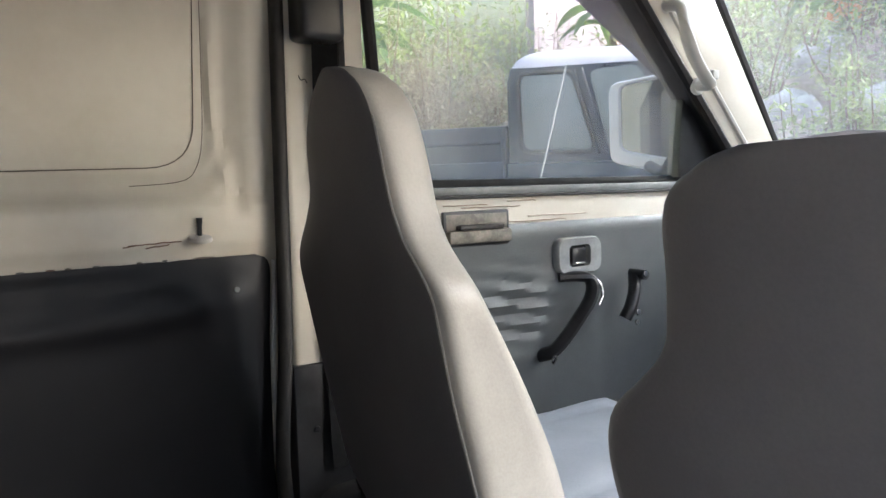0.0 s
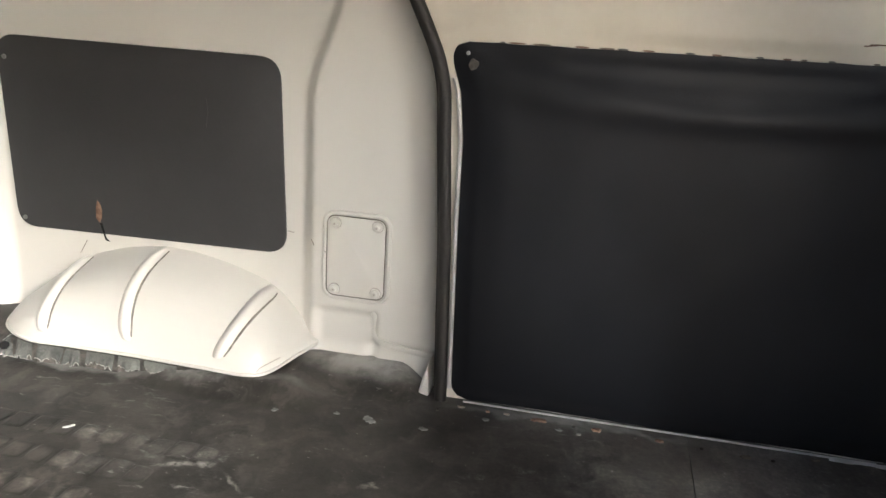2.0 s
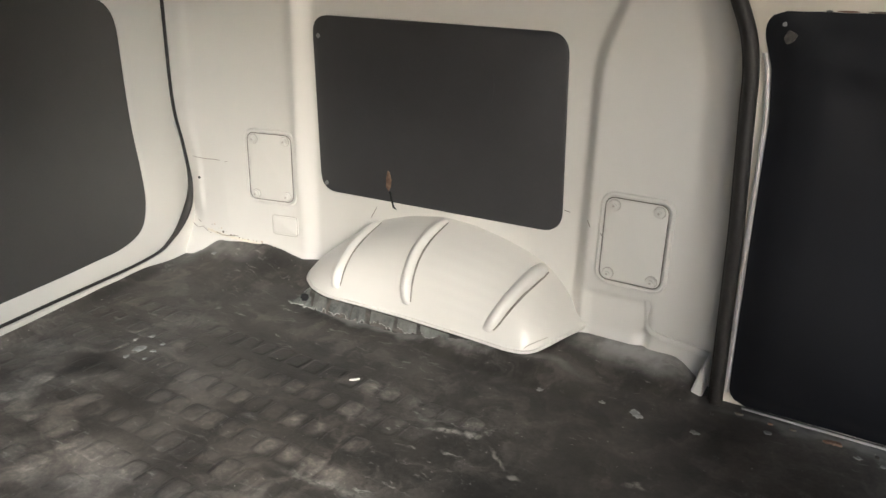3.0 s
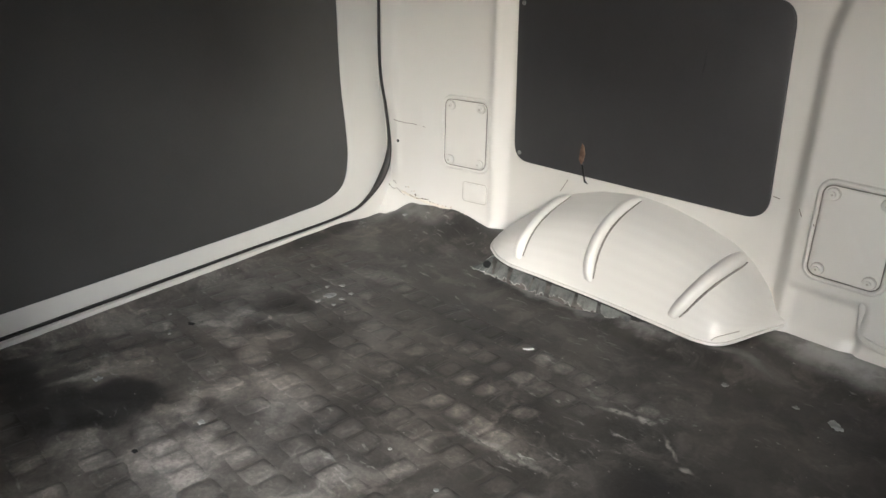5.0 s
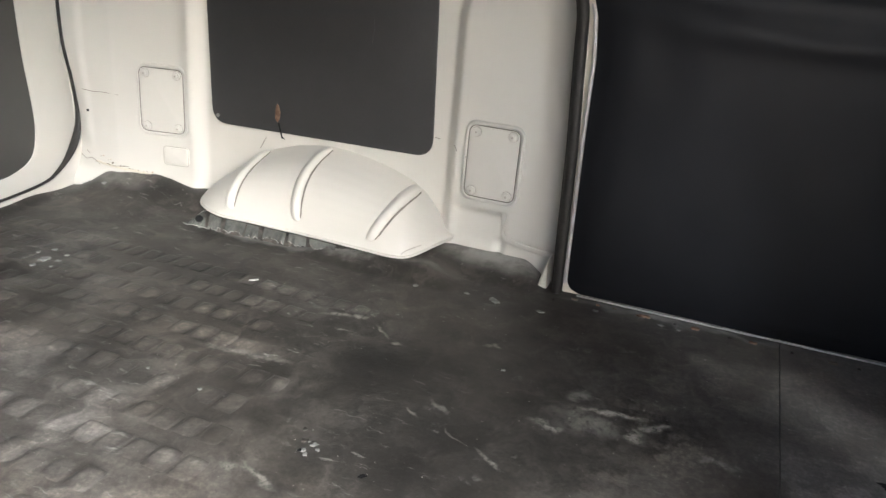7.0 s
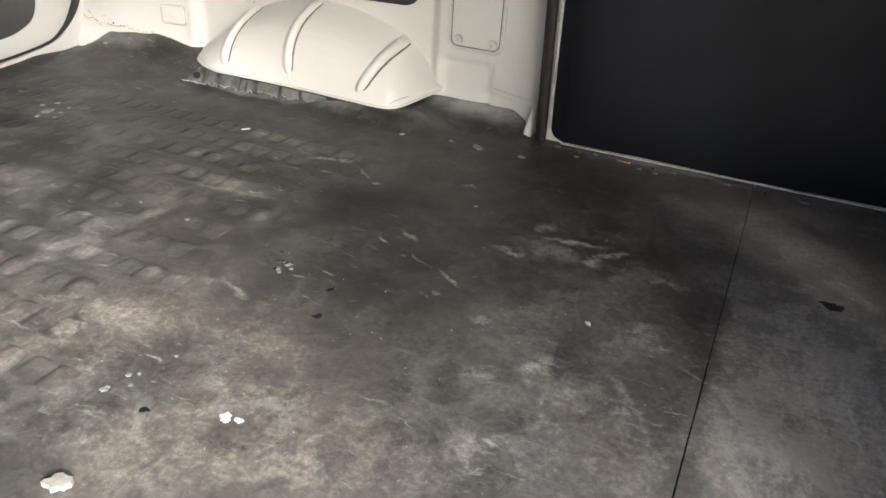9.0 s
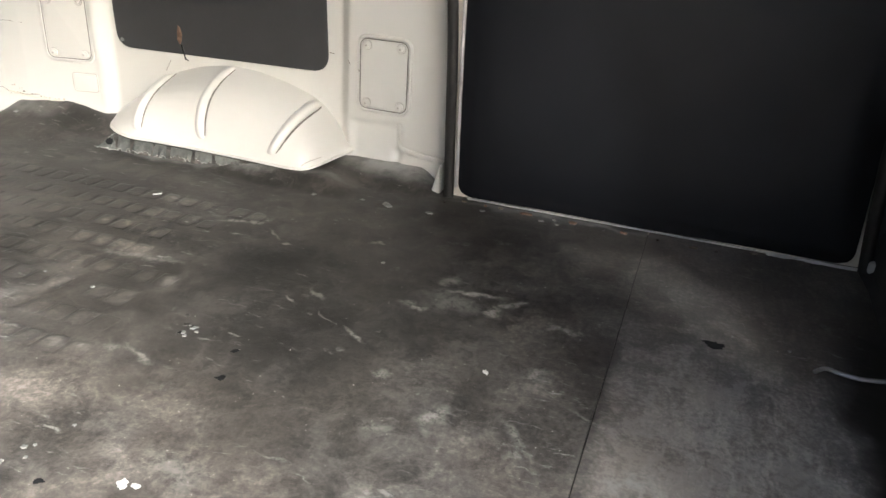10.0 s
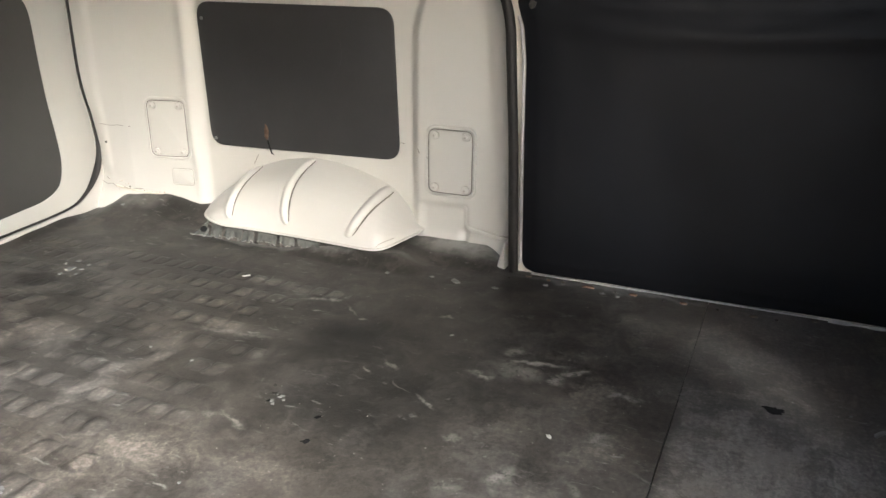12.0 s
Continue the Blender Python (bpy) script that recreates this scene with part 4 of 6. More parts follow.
for pts in ([(-1.40, 1.012, 0.226), (-1.375, 1.021, 0.222), (-1.35, 1.030, 0.224), (-1.31, 1.041, 0.223)], [(-0.498, 1.0535, 0.222), (-0.494, 1.0525, 0.213)], [(-0.522, 1.06, 0.232), (-0.516, 1.058, 0.222)], [(-0.566, 1.066, 0.240), (-0.556, 1.067, 0.238)],
            [(-0.389, 1.0535, 0.222), (-0.386, 1.0535, 0.214)], [(-0.97, 1.070, 0.15), (-0.955, 1.070, 0.176)], [(-1.405, 1.0, 0.078), (-1.39, 1.0, 0.070), (-1.375, 1.0, 0.074), (-1.36, 1.0, 0.066)], [(-1.345, 1.01, 0.064), (-1.32, 1.01, 0.061), (-1.29, 1.02, 0.063)], [(-1.388, 1.0, 0.090), (-1.380, 1.0, 0.084)]):
    single("paint_crack", tube(curve([(p[0], min(p[1] - 0.003, wall_y(p[0], p[2]) - 0.0005), p[2]) for p in pts], 3), 0.0006, 5, up=(0, 1, 0)), CRACK, "fine dark crack in the wall paint", "paint crack", "cracks in the wall paint", at=pts[0])
single("drain_hole", disc((-1.40, wall_y(-1.40, 0.176) + 0.0008, 0.176), 0.0032, (0.3, -1, 0), 0.002, 10), DARK_HOLE, "small dark hole in the rear pillar", "hole", at=(-1.40, 0.998, 0.176))

# ---- wheel arch ----
ARCH_OUT = [(-1.085, 0.0), (-1.078, 0.045), (-1.065, 0.085), (-1.045, 0.116), (-1.01, 0.140), (-0.97, 0.150), (-0.90, 0.145), (-0.80, 0.140), (-0.65, 0.141), (-0.60, 0.143), (-0.572, 0.138), (-0.555, 0.124), (-0.542, 0.095), (-0.530, 0.062), (-0.515, 0.034), (-0.503, 0.0)]
ARCH_TOP = [(-1.085, 0.045), (-1.06, 0.070), (-1.02, 0.102), (-0.95, 0.148), (-0.88, 0.171), (-0.80, 0.182), (-0.74, 0.178), (-0.67, 0.163), (-0.61, 0.143), (-0.578, 0.122), (-0.553, 0.094), (-0.53, 0.064), (-0.503, 0.046)]
ARCH_LIP = [(-1.085, 0.040), (-0.97, 0.034), (-0.80, 0.030), (-0.60, 0.026), (-0.555, 0.026), (-0.53, 0.036), (-0.503, 0.044)]
ARCH_SIDE = [(-0.06, 1.03), (0.0, 1.0), (0.15, 0.945), (0.30, 0.885), (0.46, 0.805), (0.60, 0.715), (0.72, 0.61), (0.82, 0.49), (0.90, 0.365), (0.955, 0.235), (0.985, 0.12), (1.0, 0.0)]


def eased(table, v, w=0.012):
    return sum(lerp(table, v + k * w) for k in (-1, -0.5, 0, 0.5, 1)) / 5


def arch_face(x, v):
    k = v * (len(ARCH_SIDE) - 1)
    i = min(int(k), len(ARCH_SIDE) - 2)
    f = k - i
    out, up = (ARCH_SIDE[i][c] + (ARCH_SIDE[i + 1][c] - ARCH_SIDE[i][c]) * f for c in (0, 1))
    w = 0.006 if x > -0.60 or x < -1.03 else 0.012
    lip = eased(ARCH_LIP, x)
    return Vector((x, 1.0745 - eased(ARCH_OUT, x, w) * out, lip + (eased(ARCH_TOP, x, w) - lip) * up + 0.0006 * nz(x * 14, v * 4)))


def arch_point(x, v, lift=0.0):
    """A place on the wheel arch: x along the van, v down its side, lift off its face."""
    p = arch_face(x, v)
    if not lift:
        return p
    n_ = (arch_face(x + 0.004, v) - arch_face(x - 0.004, v)).cross(arch_face(x, min(1, v + 0.02)) - arch_face(x, max(0, v - 0.02))).normalized()
    return p + n_ * (lift if n_.y < 0 else -lift)


arch = thing("wheel_arch", (-0.80, 1.0, 0.0), "cream-white steel wheel arch with three pressed ribs", "wheel arch")
part("housing", grid([[arch_point(-1.085 + 0.582 * i / 110, j / 44) for j in range(45)] for i in range(111)]), PAINT, arch)
for x_top, x_mid, x_low in ((-0.948, -0.958, -0.952), (-0.796, -0.812, -0.799), (-0.594, -0.612, -0.640)):
    prof, darkening = [], []
    for j in range(33):
        s_ = j / 32
        v = 0.10 + 0.79 * s_
        xr = x_top * (1 - s_) * (1 - 2 * s_) + 4 * x_mid * s_ * (1 - s_) + x_low * s_ * (2 * s_ - 1)
        e = min(1.0, 6 * s_, 6 * (1 - s_)) ** 0.5 if 0 < s_ < 1 else 0.0
        wd = (0.55 + 0.45 * e) * 0.0125
        prof.append([arch_point(xr + k * wd, v, h * e - 0.002) for k, h in ((-1.25, -0.002), (-1.0, 0.002), (-0.72, 0.0075), (-0.35, 0.0112), (0.0, 0.0122), (0.35, 0.0112), (0.66, 0.0075), (0.86, 0.002), (1.0, -0.002))])
        darkening.append(arch_point(xr + 1.0 * wd, v, 0.0003))
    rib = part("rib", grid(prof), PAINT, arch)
    # darker line along the front side of each rib
    part("dark_rib_line", tube(darkening[2:-2], 0.0021, 6, taper=lambda k: 0.35 + 0.65 * math.sin(math.pi * (0.1 + 0.8 * k)) + 0.25 * nz(k * 9, x_top * 8)), CREVICE_DARK, rib, "dark line along the rib")
part("lip", tube([arch_point(-1.07 + 0.56 * i / 90, 0.995, 0.001) for i in range(91)], 0.0030, 8), PAINT, arch, "rolled lower lip")
part("grime_streak", tube(curve([arch_point(-0.545, 0.80, 0.0002), arch_point(-0.556, 0.84, 0.0002), arch_point(-0.566, 0.90, 0.0002), arch_point(-0.570, 0.95, 0.0002)], 5), 0.0009, 5), GRIME_AND_SHADE, arch, "faint grey scratch")

# seam sealant and rust specks at the foot of the rear corner
sealant = thing("seam_sealant", (-1.30, 1.03, 0.05), "lumpy cream seam sealant with rust specks along the wall foot", "seam sealant")
line = []
for i in range(61):
    x = -1.385 + 0.185 * i / 60
    z = 0.060 - 0.016 * (i / 60) + 0.0015 * nz(i * 0.35, 2)
    line.append((x, wall_y(x, z) - 0.0005, z))
part("bead", tube(line, 0.0034, 8, up=(0, 1, 0), taper=lambda k: 0.75 + 0.7 * abs(nz(k * 21, 3)) + 0.4 * nz(k * 60, 1)), PAINT_OLD, sealant, "lumpy bead")
for i in range(16):
    x = -1.375 + 0.145 * ((i * 0.618) % 1)
    z = 0.054 + 0.030 * ((i * 0.37) % 1) ** 2 * step(-1.25, -1.33, x)
    part("rust_speck", disc((x, wall_y(x, z) - 0.0012, z), 0.0010 + 0.0016 * ((i * 0.73) % 1) ** 2, (0.2, -1, 0.1), 0.0010, 7), (CRACK, GRIME_AND_SHADE, STAIN)[i % 3], sealant)

# torn felt and mat edge along the foot of the arch
def ragged(s, seed):
    return nz(s * 9, seed) + 0.6 * nz(s * 31, seed + 2) + 0.35 * nz(s * 90, seed + 4)


felt = thing("torn_felt", (-0.86, 0.93, 0), "ragged torn grey felt along the wheel arch foot", "felt strip")
rows = []
for i in range(221):
    s = i / 220
    x = -1.025 + 0.40 * s
    hgt = 0.030 * (1 - 0.25 * s) * (1 + 0.08 * ragged(s, 1))
    low = 0.45 + 0.5 * ragged(s, 7)
    yy = arch_point(x, 1.0).y - 0.002
    wide_ = 0.018 * (1 - s) ** 0.6 * max(0.0, low) + 0.003
    rows.append([(x, yy - wide_ * (1 - k / 5) + 0.004 * ragged(s, 20 + k) * (1 - k / 5), max(0.0015, 0.002 + hgt * (k / 5) ** 1.3 + 0.002 * ragged(s, 30 + k))) if k < 5 else (x, yy + 0.010, hgt * 0.95) for k in range(6)])
# backing kept darker than the tatters in front of it
part("backing", grid(rows), SCUFF, felt, "darker felt backing in the gaps under the arch lip")
# hanging tatters, each folded and ragged below
for i, (x0, w, drop, out) in enumerate(((-1.000, 0.034, 0.030, 0.012), (-0.955, 0.046, 0.026, 0.010), (-0.905, 0.026, 0.028, 0.014), (-0.868, 0.050, 0.024, 0.008), (-0.812, 0.040, 0.022, 0.008), (-0.765, 0.060, 0.018, 0.006))):
    rows = []
    for j in range(19):
        a = j / 18
        x = x0 + w * a
        y0, top = arch_point(x, 1.0).y - 0.003, 0.033 * (1 - 0.6 * (x + 1.025) / 0.40 * 0.5)
        end = drop * (0.82 + 0.30 * ragged(a * 0.7, i + 60))
        fold = 0.0045 * math.sin(a * (5 + i % 3 * 2) + i) + 0.002 * ragged(a, i + 50)
        rows.append([(x + 0.004 * b * b * nz(i, 2), y0 - out * (0.2 + 0.8 * b) - fold * b, max(0.0022, top - end * b)) for b in (0, 0.2, 0.4, 0.6, 0.8, 1)])
    tatter = part("tatter", grid(rows), TORN, felt, "torn hanging scrap of felt")
    part("frayed_edge", tube([q[-1] for q in rows], 0.0009, 5, taper=lambda k: 0.4 + 1.1 * abs(nz(k * 9, i))), FRAYED, tatter, "pale frayed edge")
flap = thing("torn_flap", (-1.03, 0.93, 0), "curled torn flap of grey matting by the wheel arch", "felt scrap")
rows = []
for i in range(36):
    a = i / 35
    rows.append([(-1.062 + 0.070 * a + 0.008 * b * (1 - a), 0.918 + 0.007 * ragged(a, 3) + 0.030 * b, 0.0022 + 0.020 * math.sin(math.pi * min(1, a * 1.15)) * b + 0.012 * b * a + 0.0025 * abs(ragged(a, j + 4)) * b) for j, b in enumerate((0, 0.2, 0.4, 0.6, 0.8, 1))])
part("sheet", grid(rows), TORN, flap)
part("torn_edge", tube([p[0] for p in rows], 0.0013, 5, taper=lambda k: 0.5 + 0.9 * abs(nz(k * 11, 4))), FRAYED, flap, "pale torn edge")
part("torn_edge", tube([p[5] for p in rows], 0.0013, 5, taper=lambda k: 0.4 + 1.0 * abs(nz(k * 13, 8))), FRAYED, flap, "pale torn edge")
part("hole", prism([(-1.030 + 0.010 * math.cos(t * 0.9) * (1 + 0.3 * nz(t, 6)), 0.931 + 0.005 * math.sin(t * 0.9), 0.0135 + 0.006 * math.sin(t * 0.9)) for t in range(7)], (0, -0.0012, 0.0012)), DARK_HOLE, flap, "dark hole torn through")

# ---- flecks and litter on the floor ----
def blob(cx, cy, r, seed, stretch=1.0, turn=0.0, h=0.0012):
    k = 19
    pts = []
    for i in range(k):
        a = 2 * math.pi * i / k
        q = 0.8 * r * (1 + 0.55 * nz(math.cos(a) * 1.6, math.sin(a) * 1.6, seed * 3.7) + 0.55 * nz(math.cos(a) * 5, math.sin(a) * 5, seed * 1.9))
        u, v = q * stretch * math.cos(a), q * math.sin(a)
        x, y = cx + u * math.cos(turn) - v * math.sin(turn), cy + u * math.sin(turn) + v * math.cos(turn)
        pts.append((x, y, floor_z(x, y) + 0.0006))
    return prism(pts, (0, 0, h))


for i, (x, y, r) in enumerate(((-1.139, 0.637, 0.014), (-1.161, 0.679, 0.007), (-1.121, 0.669, 0.006), (-1.115, 0.643, 0.006), (-1.135, 0.606, 0.006), (-1.175, 0.655, 0.005), (-1.105, 0.618, 0.004),
                               (-0.331, 0.110, 0.0085), (-0.318, 0.113, 0.006), (-0.46, 0.117, 0.004), (-0.447, 0.106, 0.003), (-0.466, 0.089, 0.006), (-0.452, 0.124, 0.003), (-0.438, 0.164, 0.003),
                               (-0.628, 0.066, 0.010), (-0.937, 0.283, 0.008), (-1.133, 0.224, 0.009), (-0.73, 0.43, 0.0035), (-1.191, 0.359, 0.003), (-1.253, 0.39, 0.003))):
    single("paint_spot", blob(x, y, r * 0.85, i), FLECK if i in (7, 8) else FLECK_GREY, "small pale paint spot on the floor mat", "paint spot", "paint spots on the mat", at=(x, y, 0))
for i, (x, y, r, s, a) in enumerate(((-0.773, 0.752, 0.0045, 2.4, 0.9), (-0.364, 0.90, 0.009, 1.7, -0.3), (-0.28, 0.898, 0.006, 1.6, -0.2), (-0.045, 0.44, 0.0045, 1.6, -0.8), (-1.392, 0.989, 0.007, 1.6, 0.3),
                                     (-1.328, 0.978, 0.005, 1.6, 0.2), (-0.19, 0.955, 0.006, 1.4, 0.0), (-0.075, 0.958, 0.005, 1.3, 0.4), (-0.045, 0.955, 0.004, 1.6, 0.2), (-0.42, 0.905, 0.005, 1.3, 0.0),
                                     (-0.515, 0.885, 0.005, 1.5, 0.3), (-0.634, 0.419, 0.0035, 1.2, 0), (-0.281, 0.672, 0.003, 1.5, 0.4), (0.34, 0.66, 0.003, 1.2, 0))):
    single("debris_chip", blob(x, y, r * 0.8, 40 + i, s, a, 0.0015), FLECK if i in (0, 3) else FLECK_GREY, "small pale chip of debris on the floor mat", "debris", "chips on the mat", at=(x, y, 0))
for i, (x, y, r, s, a) in enumerate(((0.238, 0.634, 0.009, 1.9, 0.1), (-0.344, 0.302, 0.0055, 1.3, 0.9), (-0.360, 0.358, 0.004, 1.8, 0.6), (-0.447, 0.368, 0.003, 2.0, 0.9), (-0.937, 0.195, 0.004, 1.3, 0.2), (-0.41, 0.084, 0.004, 1.6, 0.4), (-1.20, 0.40, 0.005, 1.6, 0.2))):
    single("mat_tear", blob(x, y, r, 70 + i, s, a, 0.0008), DARK_HOLE, "small black tear in the floor mat", "tear", "tears in the mat", at=(x, y, 0))

for i in range(9):
    x, y = -0.445 + 0.030 * nz(i * 2.1, 3) * 1.6, 0.385 + 0.022 * nz(i * 1.7, 8) * 1.6
    single("debris_chip", blob(x, y, 0.0018 + 0.0024 * ((i * 0.71) % 1), 130 + i, 1.4, i, 0.0015), (FLECK_GREY, SCUFF)[i % 2], "tiny chip of grit on the floor mat", "debris", "chips on the mat", at=(x, y, 0))
for i in range(13):
    x = -0.27 + 0.62 * ((i * 0.618) % 1) ** 1.2
    y = 0.962 + 0.026 * ((i * 0.37) % 1)
    single("mat_crumb", blob(x, y, 0.0018 + 0.0045 * ((i * 0.71) % 1) ** 3, 90 + i, 1.5 + (i % 3) * 0.5, 0.7 * nz(i * 3.3, 1), 0.003), (SCUFF, RUST, CRACK)[i % 3], "crumb of worn matting along the door sill", "debris", "crumbs along the sill", at=(x, y, 0))

single("stone_chip", blob(-0.408, -0.022, 0.0115, 151, 1.25, 0.2, 0.006), SHELL, "flat pale stone chip lying on the floor mat", "stone chip", at=(-0.408, -0.015, 0))

# ---- front: riser, pillars, front door ----
def riser_mesh():
    rows = []
    for i in range(61):
        y = -0.29 + 1.30 * i / 60
        row = []
        for j, (x, z) in enumerate(((0.475, -0.01), (0.492, 0.02), (0.500, 0.07), (0.503, 0.13), (0.512, 0.175), (0.540, 0.196), (0.62, 0.20), (0.9, 0.20), (1.35, 0.20), (1.36, 0.0))):
            row.append((x + 0.012 * nz(y * 6, j * 0.7), y, z + (0.010 * nz(y * 7, j, 3) if 0 < j < 9 else 0)))
        rows.append(row)
    return grid(rows)


single("seat_riser", riser_mesh(), CARPET, "seat base box covered in rumpled dark carpet", "seat base", kind="structure")
pillar = thing("centre_pillar", (0.54, 1.02, 0.0), "cream-white pillar between the doors, black trim at its foot", "pillar", kind="structure")
part("pillar_skin", block(0.494, 0.590, 0.990, 1.10, -0.01, ROOF, 0.012, 3), PAINT_OLD, pillar)
foot = part("kick_trim", block(0.488, 0.80, 0.982, 1.09, -0.01, 0.401, 0.006, 2), PLASTIC, pillar, "black vinyl trim")
part("bolt", disc((0.522, 0.981, 0.297), 0.005, (0, -1, 0), 0.004, 10, 0.001), PLASTIC, foot)
part("scratch", tube(curve([(0.520, 0.987, 0.853), (0.524, 0.987, 0.846), (0.530, 0.987, 0.848), (0.534, 0.987, 0.842)], 4), 0.0008, 5, up=(0, 1, 0)), RUBBER, pillar)
single("scuff_plate", block(0.489, 0.508, 0.968, 0.985, 0.010, 0.030, 0.004), PAINT, "chipped white corner of the door sill", "sill corner", at=(0.5, 0.975, 0.012))

belt = thing("seat_belt", (0.545, 0.96, 0.2), "black seat belt hanging from its pillar anchor", "seat belt")
part("anchor_cover", block(0.506, 0.580, 0.935, 0.992, 0.900, 1.06, 0.012, 3), PLASTIC, belt, "black moulded anchor cover")
part("webbing", grid([[(0.534 + 0.045 * k + 0.008 * s, 0.965 + 0.012 * math.sin(3 * s) + 0.002 * k, 0.93 - 0.70 * s) for k in (0, 0.33, 0.66, 1)] for s in [i / 30 for i in range(31)]]), WEBBING, belt)
part("buckle_tongue", block(0.556, 0.582, 0.908, 0.922, 0.208, 0.232, 0.003), CHROME, belt, "chrome buckle tongue")
part("stalk", tube(curve([(0.569, 0.915, 0.208), (0.572, 0.918, 0.195), (0.578, 0.925, 0.185)], 4), 0.008, 8), PLASTIC, belt)

fd = thing("front_door", (1.10, 1.03, 0.0), "cream-white front passenger door with dark vinyl lining", "van door")
part("door_skin", join(block(0.605, 1.86, 1.012, 1.09, -0.01, 0.672, 0.006), block(0.605, 0.648, 1.008, 1.08, 0.66, ROOF, 0.008)), PAINT_OLD, fd)
part("door_seal", tube(curve([(0.597, 0.992, 0.41), (0.597, 0.992, 0.7), (0.594, 0.990, 1.15)], 4), 0.007, 8, up=(0, 1, 0)), RUBBER, fd)
part("window_channel", tube(curve([(0.656, 1.012, 0.66), (0.668, 1.012, 0.8), (0.655, 1.008, 1.0), (0.645, 1.0, 1.15)], 5), 0.011, 8, up=(0, 1, 0)), RUBBER, fd)
part("belt_rubber", join(block(0.655, 1.60, 1.003, 1.0115, 0.6530, 0.6585, 0.0015), block(0.655, 1.60, 1.030, 1.046, 0.674, 0.690, 0.003)), RUBBER, fd)
part("glass_run", block(0.655, 1.60, 1.0055, 1.0115, 0.6590, 0.6745, 0.002), GREY_PLASTIC, fd, "dusty grey-green glass run strip")
rows = []
for i in range(61):
    z = 0.02 + 0.582 * i / 60
    row = []
    for j in range(121):
        x = 0.612 + 1.20 * j / 120
        y = 1.004 + 0.004 * nz(x * 5, z * 5, 6)
        g = math.exp(-(((x - 0.95) / 0.085) ** 2 + ((z - 0.435) / 0.062) ** 2))
        y -= 0.0075 * g * math.sin((z - 0.40 + 0.10 * (x - 0.95)) * 195 + 1.6 * nz(x * 6, z * 3))
        y -= 0.012 * math.exp(-((x - 1.02 - 0.4 * (z - 0.42)) / 0.05) ** 2) * step(0.55, 0.45, z) * step(0.28, 0.36, z)
        y += 0.003 * math.exp(-(((x - 1.20) / 0.03) ** 2)) * step(0.55, 0.4, z)
        y += 0.006 * step(0.586, 0.602, z)
        row.append((x, y, z))
    rows.append(row)
part("vinyl_lining", grid(rows), DOOR_VINYL, fd, "dark grey vinyl lining, wrinkled beside the pull handle")
LATCH = mat("worn_latch_plate", (0.10, 0.085, 0.065), (0.30, 0.27, 0.22), rough=0.5, scale=30, grain=200)
pocket = part("pull_pocket", join(block(0.795, 0.938, 0.984, 1.008, 0.572, 0.596, 0.004), block(0.795, 0.938, 0.998, 1.008, 0.594, 0.627, 0.003)), LATCH, fd, "worn brown latch plate, paint rubbed off")
# black sheet behind the plate stands in for its shadow gap
part("shadow_gap", block(0.791, 0.942, 0.9985, 1.0075, 0.566, 0.631, 0.003), PLASTIC, pocket, "black backing that stands in for shade round the plate")
part("chipped_edge", block(0.816, 0.918, 0.981, 0.998, 0.596, 0.606, 0.004), SCUFF, pocket, "worn brown lip")
for x0, x1, z0 in ((0.80, 0.90, 0.641), (0.84, 0.98, 0.636), (0.95, 1.02, 0.646), (0.93, 1.10, 0.6065), (1.00, 1.16, 0.615)):
    part("rust_scratch", tube([(x0 + (x1 - x0) * k / 8, 1.0115, z0 + 0.002 * nz(k * 0.8, x0 * 20)) for k in range(9)], 0.0012, 5, (1, 1.8), up=(0, 1, 0)), STAIN, fd, "rust-stained scratch over the lining")
bez = round_rect(1.054, 1.178, 0.494, 0.568, 0.022, 6)
BEZEL = mat("grey_painted_bezel", (0.27, 0.28, 0.275), (0.37, 0.38, 0.375), rough=0.22, scale=20)
bez_in = round_rect(1.086, 1.146, 0.508, 0.552, 0.010, 6)
handle = part("latch_bezel", grid([[(x, 1.004, z) for x, z in bez], [(x, 0.990, z) for x, z in bez], [(x + (1.116 - x) * 0.06, 0.985, z + (0.531 - z) * 0.06) for x, z in bez],
                                   [(x, 0.987, z) for x, z in bez_in], [(x, 1.002, z) for x, z in bez_in]], close_v=True), BEZEL, fd, "grey moulded latch bezel")
part("recess", prism([(x, 1.0005, z) for x, z in bez_in], (0, 0.002, 0)), PLASTIC, handle)
part("lever", block(1.094, 1.134, 0.986, 0.998, 0.513, 0.548, 0.006), PLASTIC, handle)
part("lever_tab", block(1.100, 1.128, 0.984, 0.990, 0.513, 0.518, 0.002), CHROME, handle)
pull = part("pull_handle", tube(curve([(1.065, 1.0, 0.490), (1.10, 0.985, 0.490), (1.124, 0.972, 0.484), (1.128, 0.966, 0.464), (1.115, 0.964, 0.438), (1.085, 0.963, 0.408), (1.05, 0.964, 0.374), (1.022, 0.970, 0.350), (1.01, 0.995, 0.340)], 6), 0.014, 10, (0.8, 1.2), up=(0, 1, 0)), PLASTIC, fd, "black angled pull handle")
part("chrome_edge", tube(curve([(1.108, 0.972, 0.492), (1.134, 0.956, 0.480), (1.140, 0.950, 0.455), (1.128, 0.949, 0.432)], 6), 0.003, 8), CHROME, pull)
part("end_cap", disc((1.012, 0.960, 0.338), 0.010, (0.4, -1, -0.4), 0.006, 12, 0.002), CHROME, pull)
crank = part("window_winder", tube(curve([(1.262, 0.975, 0.478), (1.248, 0.962, 0.452), (1.231, 0.957, 0.418), (1.218, 0.962, 0.392)], 5), 0.014, 10), PLASTIC, fd, "black window winder")
